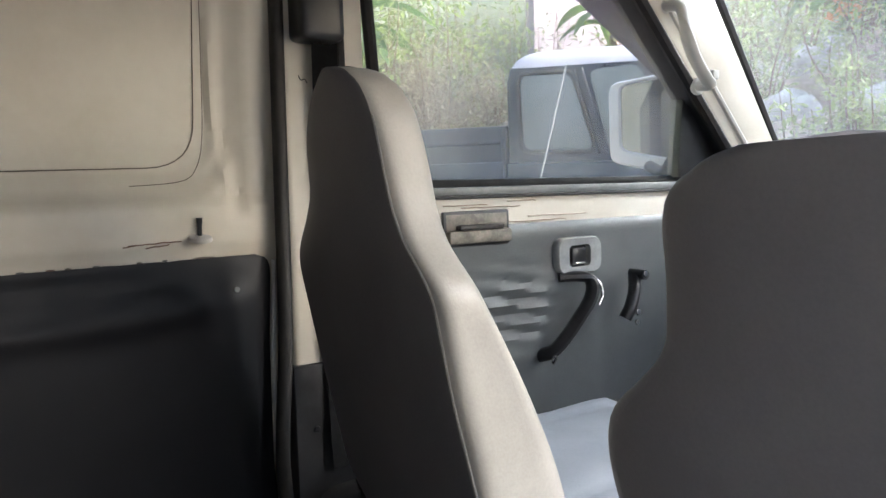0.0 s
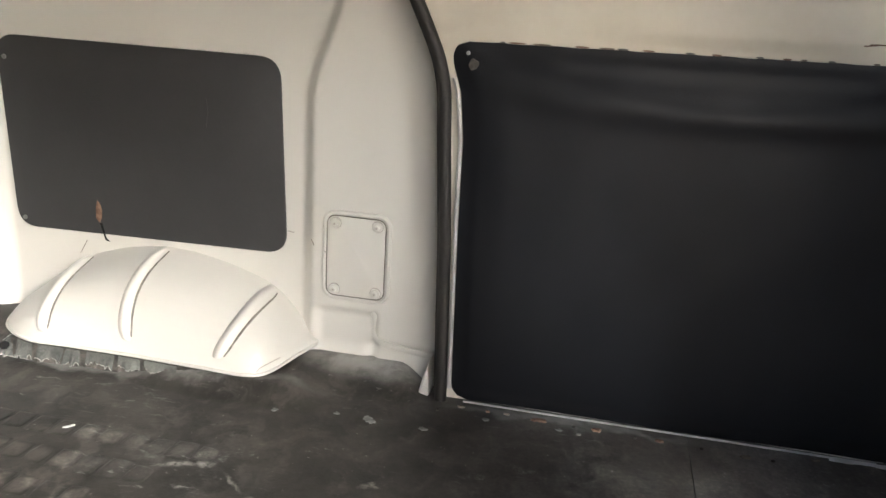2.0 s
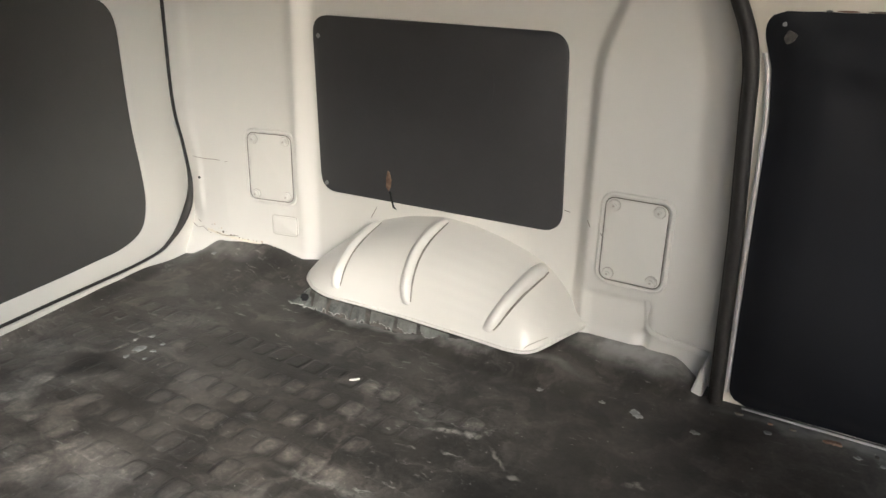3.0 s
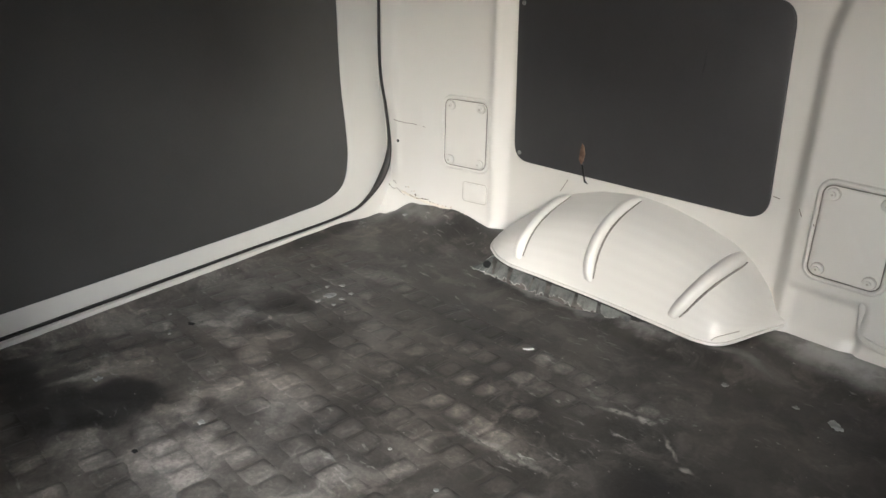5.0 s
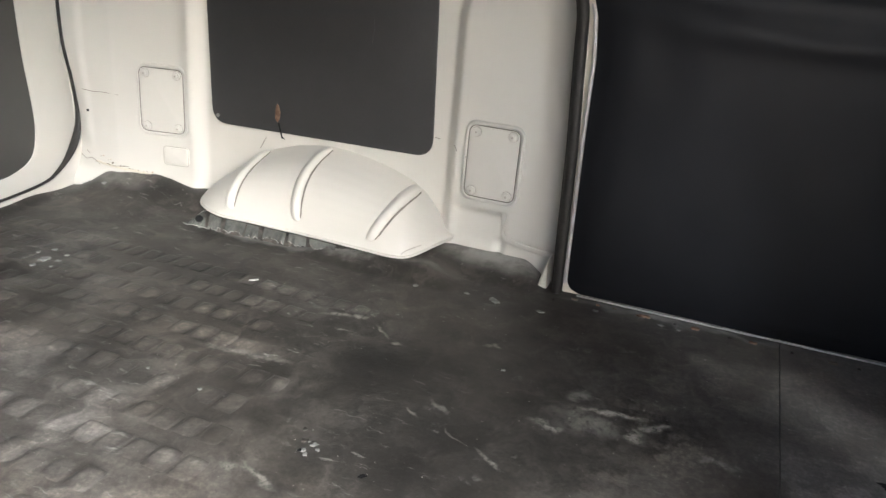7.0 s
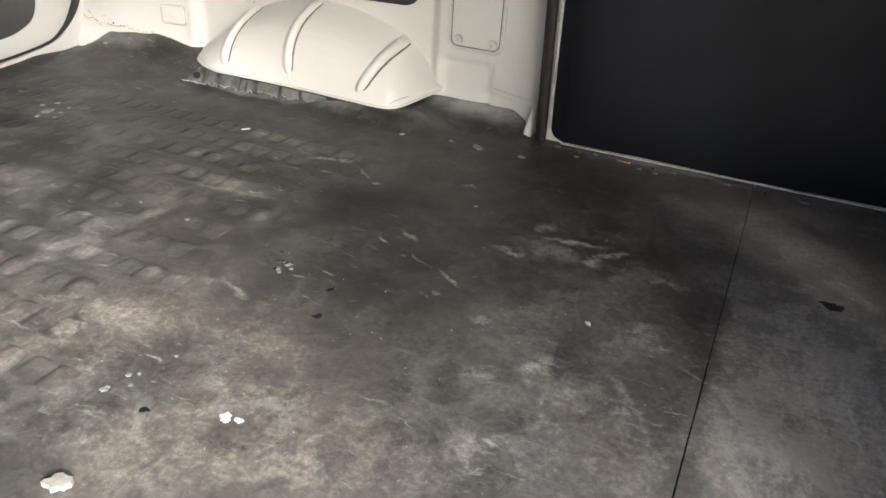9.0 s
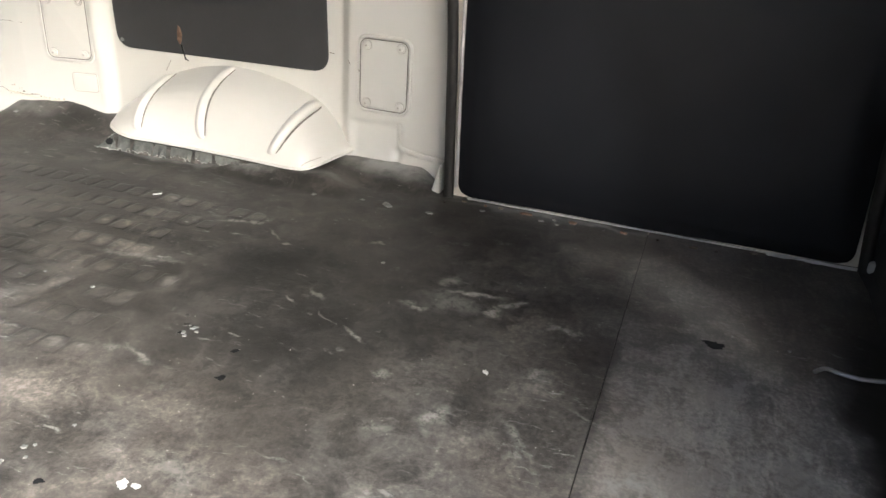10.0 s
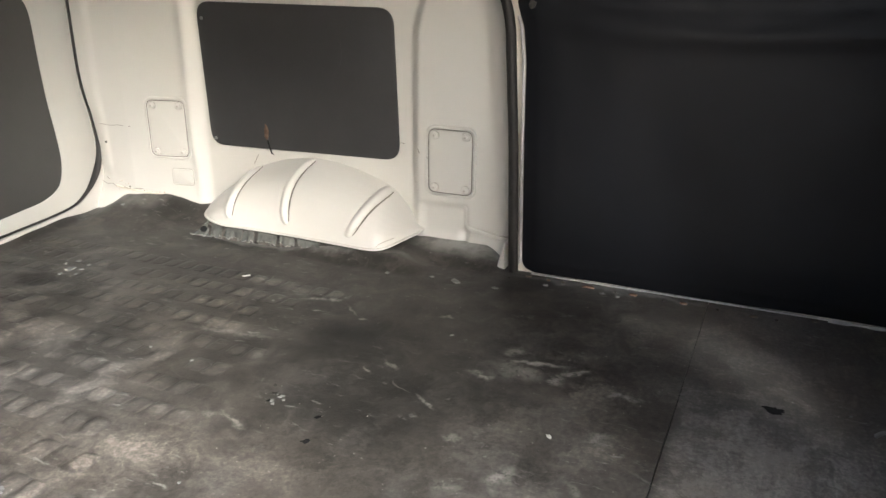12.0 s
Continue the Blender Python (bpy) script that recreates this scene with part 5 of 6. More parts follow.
part("knob", tube([(1.264, 0.985, 0.482), (1.264, 0.952, 0.481), (1.264, 0.946, 0.481)], 0.011, 12), PLASTIC, crank)
part("knob_cap", disc((1.262, 0.946, 0.484), 0.0075, (0, -1, 0), 0.004, 12, 0.0015), CHROME, crank)
part("hub_pin", disc((1.240, 0.952, 0.383), 0.006, (0, -1, 0), 0.005, 12, 0.0015), CHROME, crank)
part("hub_cap", disc((1.243, 0.952, 0.404), 0.0075, (0, -1, 0), 0.006, 12, 0.002), CHROME, crank)
pane = part("window_pane", prism([(0.655, 1.030, 0.675), (1.66, 1.030, 0.675), (1.66, 1.030, 0.72), (1.20, 1.015, 1.15), (0.645, 1.015, 1.15)], (0, 0.004, 0)), GLASS, fd)
pane.visible_shadow = False
part("sail_panel", prism([(1.455, 1.010, 0.685), (1.60, 1.010, 0.685), (1.58, 1.010, 0.75), (1.545, 1.010, 0.86), (1.47, 1.008, 0.868)], (0, 0.035, 0), 0.004), PLASTIC, fd, "black plastic corner filler")
part("rain_visor", grid([[(1.205 + 0.315 * s, 1.075, 1.065 - 0.18 * s), (1.30 + 0.23 * s, 1.070, 1.077 - 0.167 * s), (1.394 + 0.148 * s, 1.055, 1.088 - 0.155 * s)] for s in [-0.6 + 1.6 * i / 14 for i in range(15)]]), VISOR, fd, "smoked violet rain visor")

# white case, set brighter than the body to make up for light lacking on it
CASE_BRIGHTENED = mat("brightened_white_mirror_case", (0.80, 0.80, 0.81), (0.84, 0.84, 0.85), rough=0.3, scale=10)
mir = thing("door_mirror", (1.60, 1.20, 0.72), "white-cased door mirror on a black arm", "door mirror")
MN = Vector((0.93, 0.37, 0))
MC = Vector((1.64, 1.25, 0.84))
back = round_poly([(0.110, -0.105), (0.112, 0.110), (-0.100, 0.128), (-0.098, -0.150)], 0.03, 6)


def mirror_loop(k, d, da=0.0, dz=0.0):
    """Rings of the mirror's case, d along its depth."""
    return [MC + Vector((-MN.y, MN.x, 0)) * (a * k + da) + Vector((0, 0, b * k + dz)) + MN * d for a, b in back]


part("housing", grid([mirror_loop(0.80, 0.004, -0.012, 0.012), mirror_loop(0.83, -0.010, -0.011, 0.011), mirror_loop(0.96, -0.012), mirror_loop(1.0, 0.0), mirror_loop(1.02, 0.03), mirror_loop(0.85, 0.075), mirror_loop(0.4, 0.095), mirror_loop(0.05, 0.098)], close_v=True), CASE_BRIGHTENED, mir)
part("mirror_glass", prism(mirror_loop(0.81, 0.002, -0.012, 0.012), MN * 0.002), MIRROR, mir)
part("arm", tube(curve([(1.48, 1.05, 0.72), (1.56, 1.14, 0.70), (1.64, 1.25, 0.72)], 6), 0.016, 10), PLASTIC, mir)


def beam(name, a0, a1, b0, b1, depth, material, parent, bevel=0.012, label=""):
    """A raked pillar between two edges a and b, each from foot to head."""
    return part(name, prism([a0, a1, b1, b0], depth, bevel), material, parent, label)


ap = thing("windscreen_pillar", (1.75, 1.0, 0.6), "cream-white windscreen pillar with a grab handle", "pillar", kind="structure")
beam("pillar_skin", (1.665, 0.972, 0.68), (1.185, 0.955, 1.16), (1.842, 0.972, 0.68), (1.462, 0.955, 1.16), (0, 0.07, 0), PAINT_OLD, ap)
beam("door_frame", (1.652, 0.990, 0.68), (1.172, 0.972, 1.16), (1.690, 0.990, 0.68), (1.210, 0.972, 1.16), (0, 0.060, 0), PLASTIC, ap, 0.006, "black outer door frame")
part("door_rubber", tube([(1.668 - 0.48 * s, 0.985 - 0.015 * s, 0.675 + 0.48 * s) for s in [i / 10 for i in range(11)]], 0.014, 8), RUBBER, ap)
part("groove", tube([(1.705 - 0.46 * s, 0.971 - 0.016 * s, 0.70 + 0.46 * s) for s in [0.05 + 0.9 * i / 10 for i in range(11)]], 0.008, 8), PAINT, ap)
grab = thing("grab_handle", (1.41, 0.95, 0.95), "cream moulded grab handle on the windscreen pillar", "grab handle")
part("grip", tube(curve([(1.352, 0.965, 1.045), (1.356, 0.925, 1.035), (1.362, 0.915, 0.985), (1.385, 0.915, 0.94), (1.425, 0.915, 0.895), (1.452, 0.925, 0.882), (1.462, 0.965, 0.885)], 6), 0.015, 10, (1.0, 0.8)), PAINT, grab)
part("end_foot", disc((1.352, 0.972, 1.045), 0.017, (0, -1, 0), 0.014, 14, 0.004), PAINT, grab)
part("end_foot", disc((1.464, 0.972, 0.884), 0.019, (0, -1, 0), 0.014, 14, 0.004), PAINT, grab)
part("clip_hook", block(1.444, 1.466, 0.908, 0.922, 0.892, 0.912, 0.004), PAINT, grab)
screen = thing("windscreen", (1.75, 0.35, 0.7), "clear raked windscreen of the van", "windscreen")
pane = part("pane", prism([(1.87, 0.98, 0.66), (1.49, 0.96, 1.17), (1.49, -0.24, 1.17), (1.87, -0.26, 0.66)], (0.004, 0, 0.003)), SCREEN_GLASS, screen)
pane.visible_shadow = False
for a, b in (((1.880, 0.985, 0.64), (1.495, 0.970, 1.16)), ((1.880, -0.265, 0.64), (1.495, -0.250, 1.16)), ((1.878, -0.262, 0.652), (1.878, 0.982, 0.652)), ((1.494, -0.25, 1.168), (1.494, 0.97, 1.168))):
    part("gasket", tube([tuple(Vector(a).lerp(Vector(b), k / 10)) for k in range(11)], 0.013, 8), RUBBER, screen, "black rubber gasket")
single("wall_front", block(1.82, 1.90, -0.36, 1.10, -0.05, 0.67, 0.01), PAINT, "cream-white front bulkhead below the windscreen", "van wall", kind="structure")
single("roof_header", block(1.28, 1.52, -0.36, 1.10, ROOF - 0.01, ROOF + 0.02, 0.004), PAINT, "cream-white roof rail over the windscreen", "roof rail", kind="structure")

# ---- seats ----
def seat_shell(S_L, S_R, S_T, lean0, name_at, label, front=SEAT_LIGHT, front_label="pale grey vinyl backrest", rear=SEAT_DARK):
    """A high-backed seat: rings up the back, split into a dark rear cover and a pale front."""
    z0, z1 = S_L[0][0], S_L[-1][0]

    def ring_at(z, n=64):
        l_, r_, th = (sum(lerp(tb, min(max(z + q * e_, z0), z1)) for q in (-1, -0.5, 0, 0.5, 1)) / 5 for tb, e_ in ((S_L, min(0.012, z1 - z)), (S_R, min(0.012, z1 - z)), (S_T, min(0.03, z1 - z))))
        xb = lean0 + (0.55 - z) * 0.175
        cy, hw, cx = (l_ + r_) / 2, (l_ - r_) / 2, xb + th / 2
        out = []
        for i in range(n):
            a = 2 * math.pi * (i + 0.5) / n
            c, s = math.cos(a), math.sin(a)
            e = 2 / (7.0 if c < 0 else 3.0)
            x = cx + th / 2 * math.copysign(abs(c) ** e, c)
            y = cy + hw * math.copysign(abs(s) ** e, s)
            if c < 0:
                x -= 0.010 * (1 - abs((y - cy) / hw) ** 2.5)
            else:
                y += 0.010 * math.sin(math.pi * min(1, c)) * math.copysign(1, s) * step(0.15, 0.3, z - z0) * step(z1 - 0.2, z1 - 0.3, z)
            out.append((x + 0.002 * nz(y * 9, z * 9), y + 0.0015 * nz(x * 12, z * 12, 5), z + 0.002 * nz(x * 7, y * 7, 2)))
        return out

    loops = [ring_at(z0 + (z1 - z0) * (1 - (1 - i / 70) ** 1.9)) for i in range(71)]
    ob = thing("front_seat", name_at, label, "car seat", "front seats")
    cover = part("back_cover", grid([[lp[i] for i in range(24, 41)] for lp in loops]), rear, ob, "smooth charcoal vinyl back cover")
    part("backrest", grid([[lp[i % 64] for i in list(range(40, 64)) + list(range(0, 25))] for lp in loops]), front, ob, front_label)
    top = sum((Vector(p) for p in loops[-1]), Vector()) / 64
    for nm, idx, m in (("crown", list(range(64)), rear),):
        part(nm, grid([loops[-1], [tuple(Vector(p) * 0.5 + (top + Vector((0, 0, 0.003))) * 0.5) for p in loops[-1]], [tuple(top + Vector((0.00001 * k, 0, 0.004))) for k in range(64)]], close_v=True), m, ob)
    part("piping", tube([lp[40] for lp in loops[3:52]], 0.0022, 8), PIPING, cover, "grey welt piping")
    return ob


seat = seat_shell([(0.14, 0.56), (0.155, 0.62), (0.19, 0.705), (0.24, 0.785), (0.29, 0.838), (0.42, 0.852), (0.58, 0.852), (0.605, 0.836), (0.63, 0.805), (0.665, 0.768), (0.69, 0.760), (0.73, 0.748), (0.762, 0.725), (0.780, 0.704), (0.791, 0.684), (0.798, 0.664), (0.802, 0.645)],
                  [(0.14, 0.515), (0.16, 0.495), (0.20, 0.486), (0.30, 0.495), (0.42, 0.505), (0.565, 0.510), (0.59, 0.525), (0.615, 0.546), (0.65, 0.560), (0.70, 0.563), (0.75, 0.565), (0.776, 0.574), (0.791, 0.589), (0.798, 0.604), (0.802, 0.618)],
                  [(0.14, 0.05), (0.16, 0.10), (0.20, 0.150), (0.30, 0.158), (0.37, 0.142), (0.45, 0.120), (0.54, 0.080), (0.58, 0.070), (0.63, 0.072), (0.69, 0.074), (0.76, 0.070), (0.785, 0.064), (0.797, 0.054), (0.802, 0.044)],
                  0.447, (0.70, 0.68, 0.19), "high-backed passenger seat, charcoal vinyl back and pale grey sides")
driver = seat_shell([(0.08, 0.20), (0.12, 0.25), (0.20, 0.275), (0.36, 0.305), (0.43, 0.318), (0.46, 0.318), (0.495, 0.306), (0.525, 0.270), (0.553, 0.242), (0.60, 0.236), (0.645, 0.234), (0.668, 0.220), (0.680, 0.198), (0.687, 0.165)],
                    [(0.08, -0.03), (0.12, -0.05), (0.20, -0.06), (0.43, -0.065), (0.49, -0.06), (0.525, -0.03), (0.553, -0.015), (0.645, -0.012), (0.668, 0.0), (0.680, 0.02), (0.687, 0.05)],
                    [(0.08, 0.06), (0.12, 0.13), (0.30, 0.15), (0.45, 0.105), (0.55, 0.085), (0.62, 0.09), (0.665, 0.080), (0.680, 0.06), (0.687, 0.035)],
                    0.447, (0.70, 0.12, 0.10), "high-backed driver's seat in charcoal vinyl, lightened in place of light", SEAT_DARK_LIFTED, "lightened charcoal vinyl backrest", SEAT_DARK_LIFTED)


def cushion(x0, x1, y0, y1, z0, z1):
    rows = []
    for i in range(33):
        u = i / 32
        row = []
        for j in range(33):
            v = j / 32
            ex = (1 - abs(2 * u - 1) ** 6) ** 0.5
            ey = (1 - abs(2 * v - 1) ** 6) ** 0.5
            z = z0 + (z1 - z0) * min(ex, ey) ** 0.8
            z += 0.012 * (abs(2 * v - 1) ** 2) * ex * ey - 0.006 * math.exp(-((v - 0.22) / 0.03) ** 2) - 0.006 * math.exp(-((v - 0.78) / 0.03) ** 2)
            row.append((x0 + (x1 - x0) * u, y0 + (y1 - y0) * v, z + 0.002 * nz(u * 7, v * 7)))
        rows.append(row)
    return grid(rows)


part("cushion", cushion(0.58, 1.06, 0.44, 0.87, 0.185, 0.298), SEAT_BLUE, seat, "pale blue-grey vinyl seat cushion")
part("cushion", cushion(0.58, 1.06, -0.10, 0.33, 0.185, 0.298), SEAT_BLUE, driver, "pale blue-grey vinyl seat cushion")
part("seat_buckle", block(0.645, 0.668, 0.40, 0.425, 0.215, 0.262, 0.005), PLASTIC, seat, "black belt buckle")
single("seat_rail", tube(curve([(0.364, 0.604, 0.010), (0.374, 0.598, 0.022), (0.392, 0.589, 0.024), (0.42, 0.589, 0.023), (0.46, 0.592, 0.030), (0.51, 0.59, 0.06)], 6), 0.0030, 8), STEEL, "bent bare steel rod on the floor by the seat", "steel rod", at=(0.37, 0.60, 0.0))

# ---- outside ----
GROUND = -0.62
chassis = thing("van_chassis", (0.2, 0.38, GROUND), "dark steel underbody of the van on four wheels", "van chassis", kind="structure")
part("frame_rail", block(-1.35, 1.70, 0.02, 0.10, -0.22, -0.062, 0.01), TYRE, chassis)
part("frame_rail", block(-1.35, 1.70, 0.66, 0.74, -0.22, -0.062, 0.01), TYRE, chassis)
for x in (-0.80, 1.15):
    part("axle", tube([(x, -0.20, GROUND + 0.27), (x, 0.38, GROUND + 0.27), (x, 0.97, GROUND + 0.27)], 0.035, 10), TYRE, chassis)
    part("axle_mount", block(x - 0.05, x + 0.05, 0.0, 0.76, GROUND + 0.27, -0.21, 0.01), TYRE, chassis)
    for y in (-0.30, 0.92):
        wheel = part("wheel", disc((x, y, GROUND + 0.27), 0.27, (0, 1, 0), 0.15, 32, 0.03), TYRE, chassis)
        part("rim", disc((x, y - 0.004, GROUND + 0.27), 0.15, (0, 1, 0), 0.158, 24, 0.015), STEEL, wheel)


def gz(x, y):
    """The yard, with a bank rising beyond it on two sides."""
    k = max(step(5.1, 6.1, y), step(4.7, 5.8, x) * step(-0.5, 1.0, y))
    return GROUND + 1.8 * k + 0.55 * step(5.9, 7.2, x) * step(-0.5, 1.0, y)


def spread(k):
    return math.copysign(1.2 * abs(k) * 8 + 50 * abs(k) ** 4, k)


rows = []
for i in range(141):
    y = 2 + spread(i / 70 - 1)
    row = []
    for j in range(141):
        x = 2 + spread(j / 70 - 1)
        row.append((x, y, gz(x, y) + (0.05 * nz(x * 1.3, y * 1.3) if y > 4.6 or x > 4.4 else 0)))
    rows.append(row)
single("ground", grid(rows), EARTH, "bare sandy earth yard with a rising bank", "ground", kind="structure")
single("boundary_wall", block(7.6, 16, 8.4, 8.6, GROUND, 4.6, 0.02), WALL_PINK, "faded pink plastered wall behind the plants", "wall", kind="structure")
# unseen wall added to cut the sky light entering the sliding doorway
single("sky_screen_wall", block(-7.0, 0.3, -2.6, -2.4, GROUND, 2.3, 0.02), WALL_GREY, "pale grey wall added out of view to hold sky light off the doorway", "wall", kind="structure")
rows = []
for i in range(90):
    a = radians(-50 + 275 * i / 89)
    row = []
    for j in range(26):
        r = 10.5 + 0.22 * j + 0.5 * nz(i * 0.35, j * 0.4, 2)
        row.append((1.0 + r * math.cos(a), 0.5 + r * math.sin(a) * 0.86, GROUND - 0.1 + 7.0 * (j / 25) ** 0.9 + 0.5 * nz(i * 0.6, j * 0.7)))
    rows.append(row)
single("wooded_slope", grid(rows), HILL, "green overgrown slope rising behind the yard", "hillside", kind="structure")

# unseen wall added to keep direct sun from the windscreen and front door
yard = block(-0.75, 0.75, -0.1, 0.1, GROUND, 3.0, 0.02)
bmesh.ops.rotate(yard, verts=yard.verts, cent=(0, 0, 0), matrix=Matrix.Rotation(radians(54), 3, "Z"))
bmesh.ops.translate(yard, verts=yard.verts, vec=(3.45, -1.0, 0))
single("sun_screen_wall", yard, WALL_GREY, "pale grey wall added out of view to keep sun off the windscreen", "wall", kind="structure")

# pickup truck: u forward along its near side, v across it, from the near rear corner of the cab
TC, TF = Vector((2.62, 3.06, 0)), Vector((0.68, -0.733, 0)).normalized()
TS = Vector((-TF.y, TF.x, 0))
truck = thing("pickup_truck", (TC.x, TC.y, GROUND), "dark blue pickup truck with an empty load bed", "pickup truck")


def tp(u, v, z):
    return TC + TF * u + TS * v + Vector((0, 0, z))


def side_prism(pts, v0, v1, bevel):
    return prism([tp(u, v0, z) for u, z in pts], TS * (v1 - v0), bevel)


def bar(u0, u1, v0, v1, z0, z1, bevel=0.01):
    return side_prism([(u0, z0), (u0, z1), (u1, z1), (u1, z0)], v0, v1, bevel)


part("cab", join(side_prism([(0.02, 0.30), (0.01, 1.25), (0.03, 1.33), (0.84, 1.33), (1.06, 0.86), (1.16, 0.70), (1.18, -0.05), (0.02, -0.05)], 0.05, 1.30, 0.012),
                 side_prism([(0.0, -0.05), (0.0, 0.82), (1.12, 0.80), (1.16, 0.68), (1.17, -0.05)], 0.0, 1.35, 0.03)), TRUCK_PAINT, truck)
rows = []
for i in range(25):
    k = i / 24
    e = (1 - abs(2 * k - 1) ** 5) ** 0.5
    rows.append([tp(0.03 + 0.80 * k, 0.65 + (v - 0.65) * (0.96 + 0.04 * e), 1.325 + (z - 1.325) * (0.15 + 0.85 * e)) for v, z in ((0.05, 1.325), (0.06, 1.36), (0.10, 1.40), (0.17, 1.43), (0.30, 1.452), (0.65, 1.465), (1.0, 1.452), (1.13, 1.43), (1.20, 1.40), (1.25, 1.36), (1.26, 1.325))])
# pale colour stands in for sky reflected along the roof's rounded edge
part("roof", grid(rows), TRUCK_PALE, truck, "rounded roof panel, sky reflection put in as pale colour")
q = part("quarter_window", side_prism(round_poly([(0.10, 0.885), (0.085, 1.28), (0.35, 1.28), (0.47, 0.875)], 0.05), 0.036, 0.07, 0.004), TRUCK_GLASS, truck)
part("rubber", tube([tp(u, 0.040, z) for u, z in round_poly([(0.085, 0.87), (0.07, 1.295), (0.36, 1.295), (0.49, 0.86)], 0.05)], 0.011, 8, closed=True, up=TS), RUBBER, q)
part("door_window", side_prism(round_poly([(0.55, 0.87), (0.45, 1.29), (0.70, 1.31), (0.93, 0.86)], 0.05), 0.036, 0.07, 0.004), TRUCK_GLASS, truck)
part("pillar_strip", tube([tp(0.52 - 0.12 * s, 0.034, 0.85 + 0.45 * s) for s in [i / 8 for i in range(9)]], 0.022, 8, (1, 0.6), up=TS), TRUCK_PAINT, truck)
part("bed_floor", bar(-1.7, -0.02, 0.04, 1.28, 0.70, 0.74), TRUCK_PALE, truck, "pale load bed")
part("bed_side", bar(-1.7, -0.01, 0.0, 0.035, 0.52, 0.825), TRUCK_PAINT, truck)
part("bed_side", bar(-1.7, -0.01, 1.28, 1.32, 0.52, 1.13), TRUCK_PAINT, truck)
part("side_rail", bar(-1.7, -0.01, 1.265, 1.282, 1.0, 1.03, 0.004), TRUCK_PAINT, truck)
part("headboard", bar(-0.03, 0.0, 0.04, 1.28, 0.52, 1.02), TRUCK_PAINT, truck)
part("tailboard", bar(-1.73, -1.70, 0.02, 1.30, 0.52, 0.86), TRUCK_PAINT, truck)
part("chassis", bar(-1.6, 1.1, 0.15, 1.15, -0.28, 0.53, 0.02), TYRE, truck)
for u in (-1.1, 0.72):
    for v in (-0.005, 1.18):
        wheel = part("wheel", disc(tp(u, v, GROUND + 0.29), 0.29, TS, 0.17, 32, 0.03), TYRE, truck)
        part("rim", disc(tp(u, v - 0.006, GROUND + 0.29), 0.16, TS, 0.182, 24, 0.02), STEEL, wheel)

antenna = thing("antenna", (2.07, 2.2, GROUND), "thin pale whip antenna standing beside the truck", "antenna")
part("rod", tube([(2.07, 2.2, GROUND + 0.02), (2.096, 2.2, 0.699), (2.26, 2.2, 1.194)], 0.0035, 6), ALU, antenna)
part("foot", disc((2.07, 2.2, GROUND - 0.005), 0.03, (0, 0, 1), 0.03, 14, 0.006), TYRE, antenna)

rng = random.Random(7)


def leaf(bm, base, dirn, length, width, droop=0.3, segs=3):
    """A folded leaf blade."""
    d = Vector(dirn).normalized()
    s = d.cross(Vector((0, 0, 1)))
    s = s.normalized() if s.length > 1e-3 else Vector((1, 0, 0))
    prev = None
    p = Vector(base)
    for i in range(segs + 1):
        k = i / segs
        w = width * math.sin(math.pi * (0.12 + 0.86 * k)) / 2
        row = [bm.verts.new(p - s * w), bm.verts.new(p - Vector((0, 0, w * 0.35))), bm.verts.new(p + s * w)]
        if prev:
            bm.faces.new((prev[0], prev[1], row[1], row[0]))
            bm.faces.new((prev[1], prev[2], row[2], row[1]))
        prev = row
        d = (d - Vector((0, 0, droop / segs))).normalized()
        p = p + d * length / segs


def shrub(x, y, z, height, radius, n, material, label, leaf_len=0.10, stems=9):
    ob = thing("shrub", (x, y, z), label, "shrub", "shrubs beside the yard")
    bm, sb = bmesh.new(), []
    for k in range(stems):
        a = rng.uniform(0, 6.283)
        r = radius * rng.uniform(0.2, 1.0)
        top = Vector((x + r * math.cos(a), y + r * math.sin(a), z + height * rng.uniform(0.6, 1.05)))
        foot_ = Vector((x + 0.25 * r * math.cos(a), y + 0.25 * r * math.sin(a), z - 0.05))
        bend = (top + foot_) / 2 + Vector((rng.uniform(-1, 1), rng.uniform(-1, 1), 0)) * radius * 0.2
        pts = curve([foot_, bend, top], 4)
        sb.append(tube(pts, 0.014, 5, taper=lambda q: 1 - 0.8 * q))
        for i in range(n // stems):
            q = rng.uniform(0.2, 1.0)
            p = pts[min(len(pts) - 1, int(q * (len(pts) - 1)))] + Vector((rng.gauss(0, 1), rng.gauss(0, 1), rng.gauss(0, 0.8))) * radius * 0.16
            leaf(bm, p, (rng.uniform(-1, 1), rng.uniform(-1, 1), rng.uniform(-0.2, 0.8)), leaf_len * rng.uniform(0.6, 1.4), leaf_len * rng.uniform(0.25, 0.45), 0.5, 2)
    part("stems", join(*sb), BARK, ob)
    part("foliage", bm, material, ob)
    return ob


def banana(x, y, z, height, n=8):
    ob = thing("banana_plant", (x, y, z), "banana plant with broad drooping green leaves", "banana plant", "banana plants beside the yard")
    part("trunk", tube(curve([(x, y, z - 0.05), (x + 0.03, y, z + height * 0.4), (x + 0.05, y + 0.03, z + height * 0.75)], 5), 0.08, 10, taper=lambda k: 1 - 0.5 * k), BARK, ob)
    for i in range(n):
        bm = bmesh.new()
        a = 2.4 * i + rng.uniform(-0.3, 0.3)
        leaf(bm, (x + 0.05, y + 0.03, z + height * (0.6 + 0.15 * i / n)), (math.cos(a), math.sin(a), rng.uniform(0.5, 1.3)), height * rng.uniform(0.5, 0.75), 0.26 * rng.uniform(0.8, 1.2), 1.9, 8)
        part("leaf", bm, LEAF_DARK, ob)


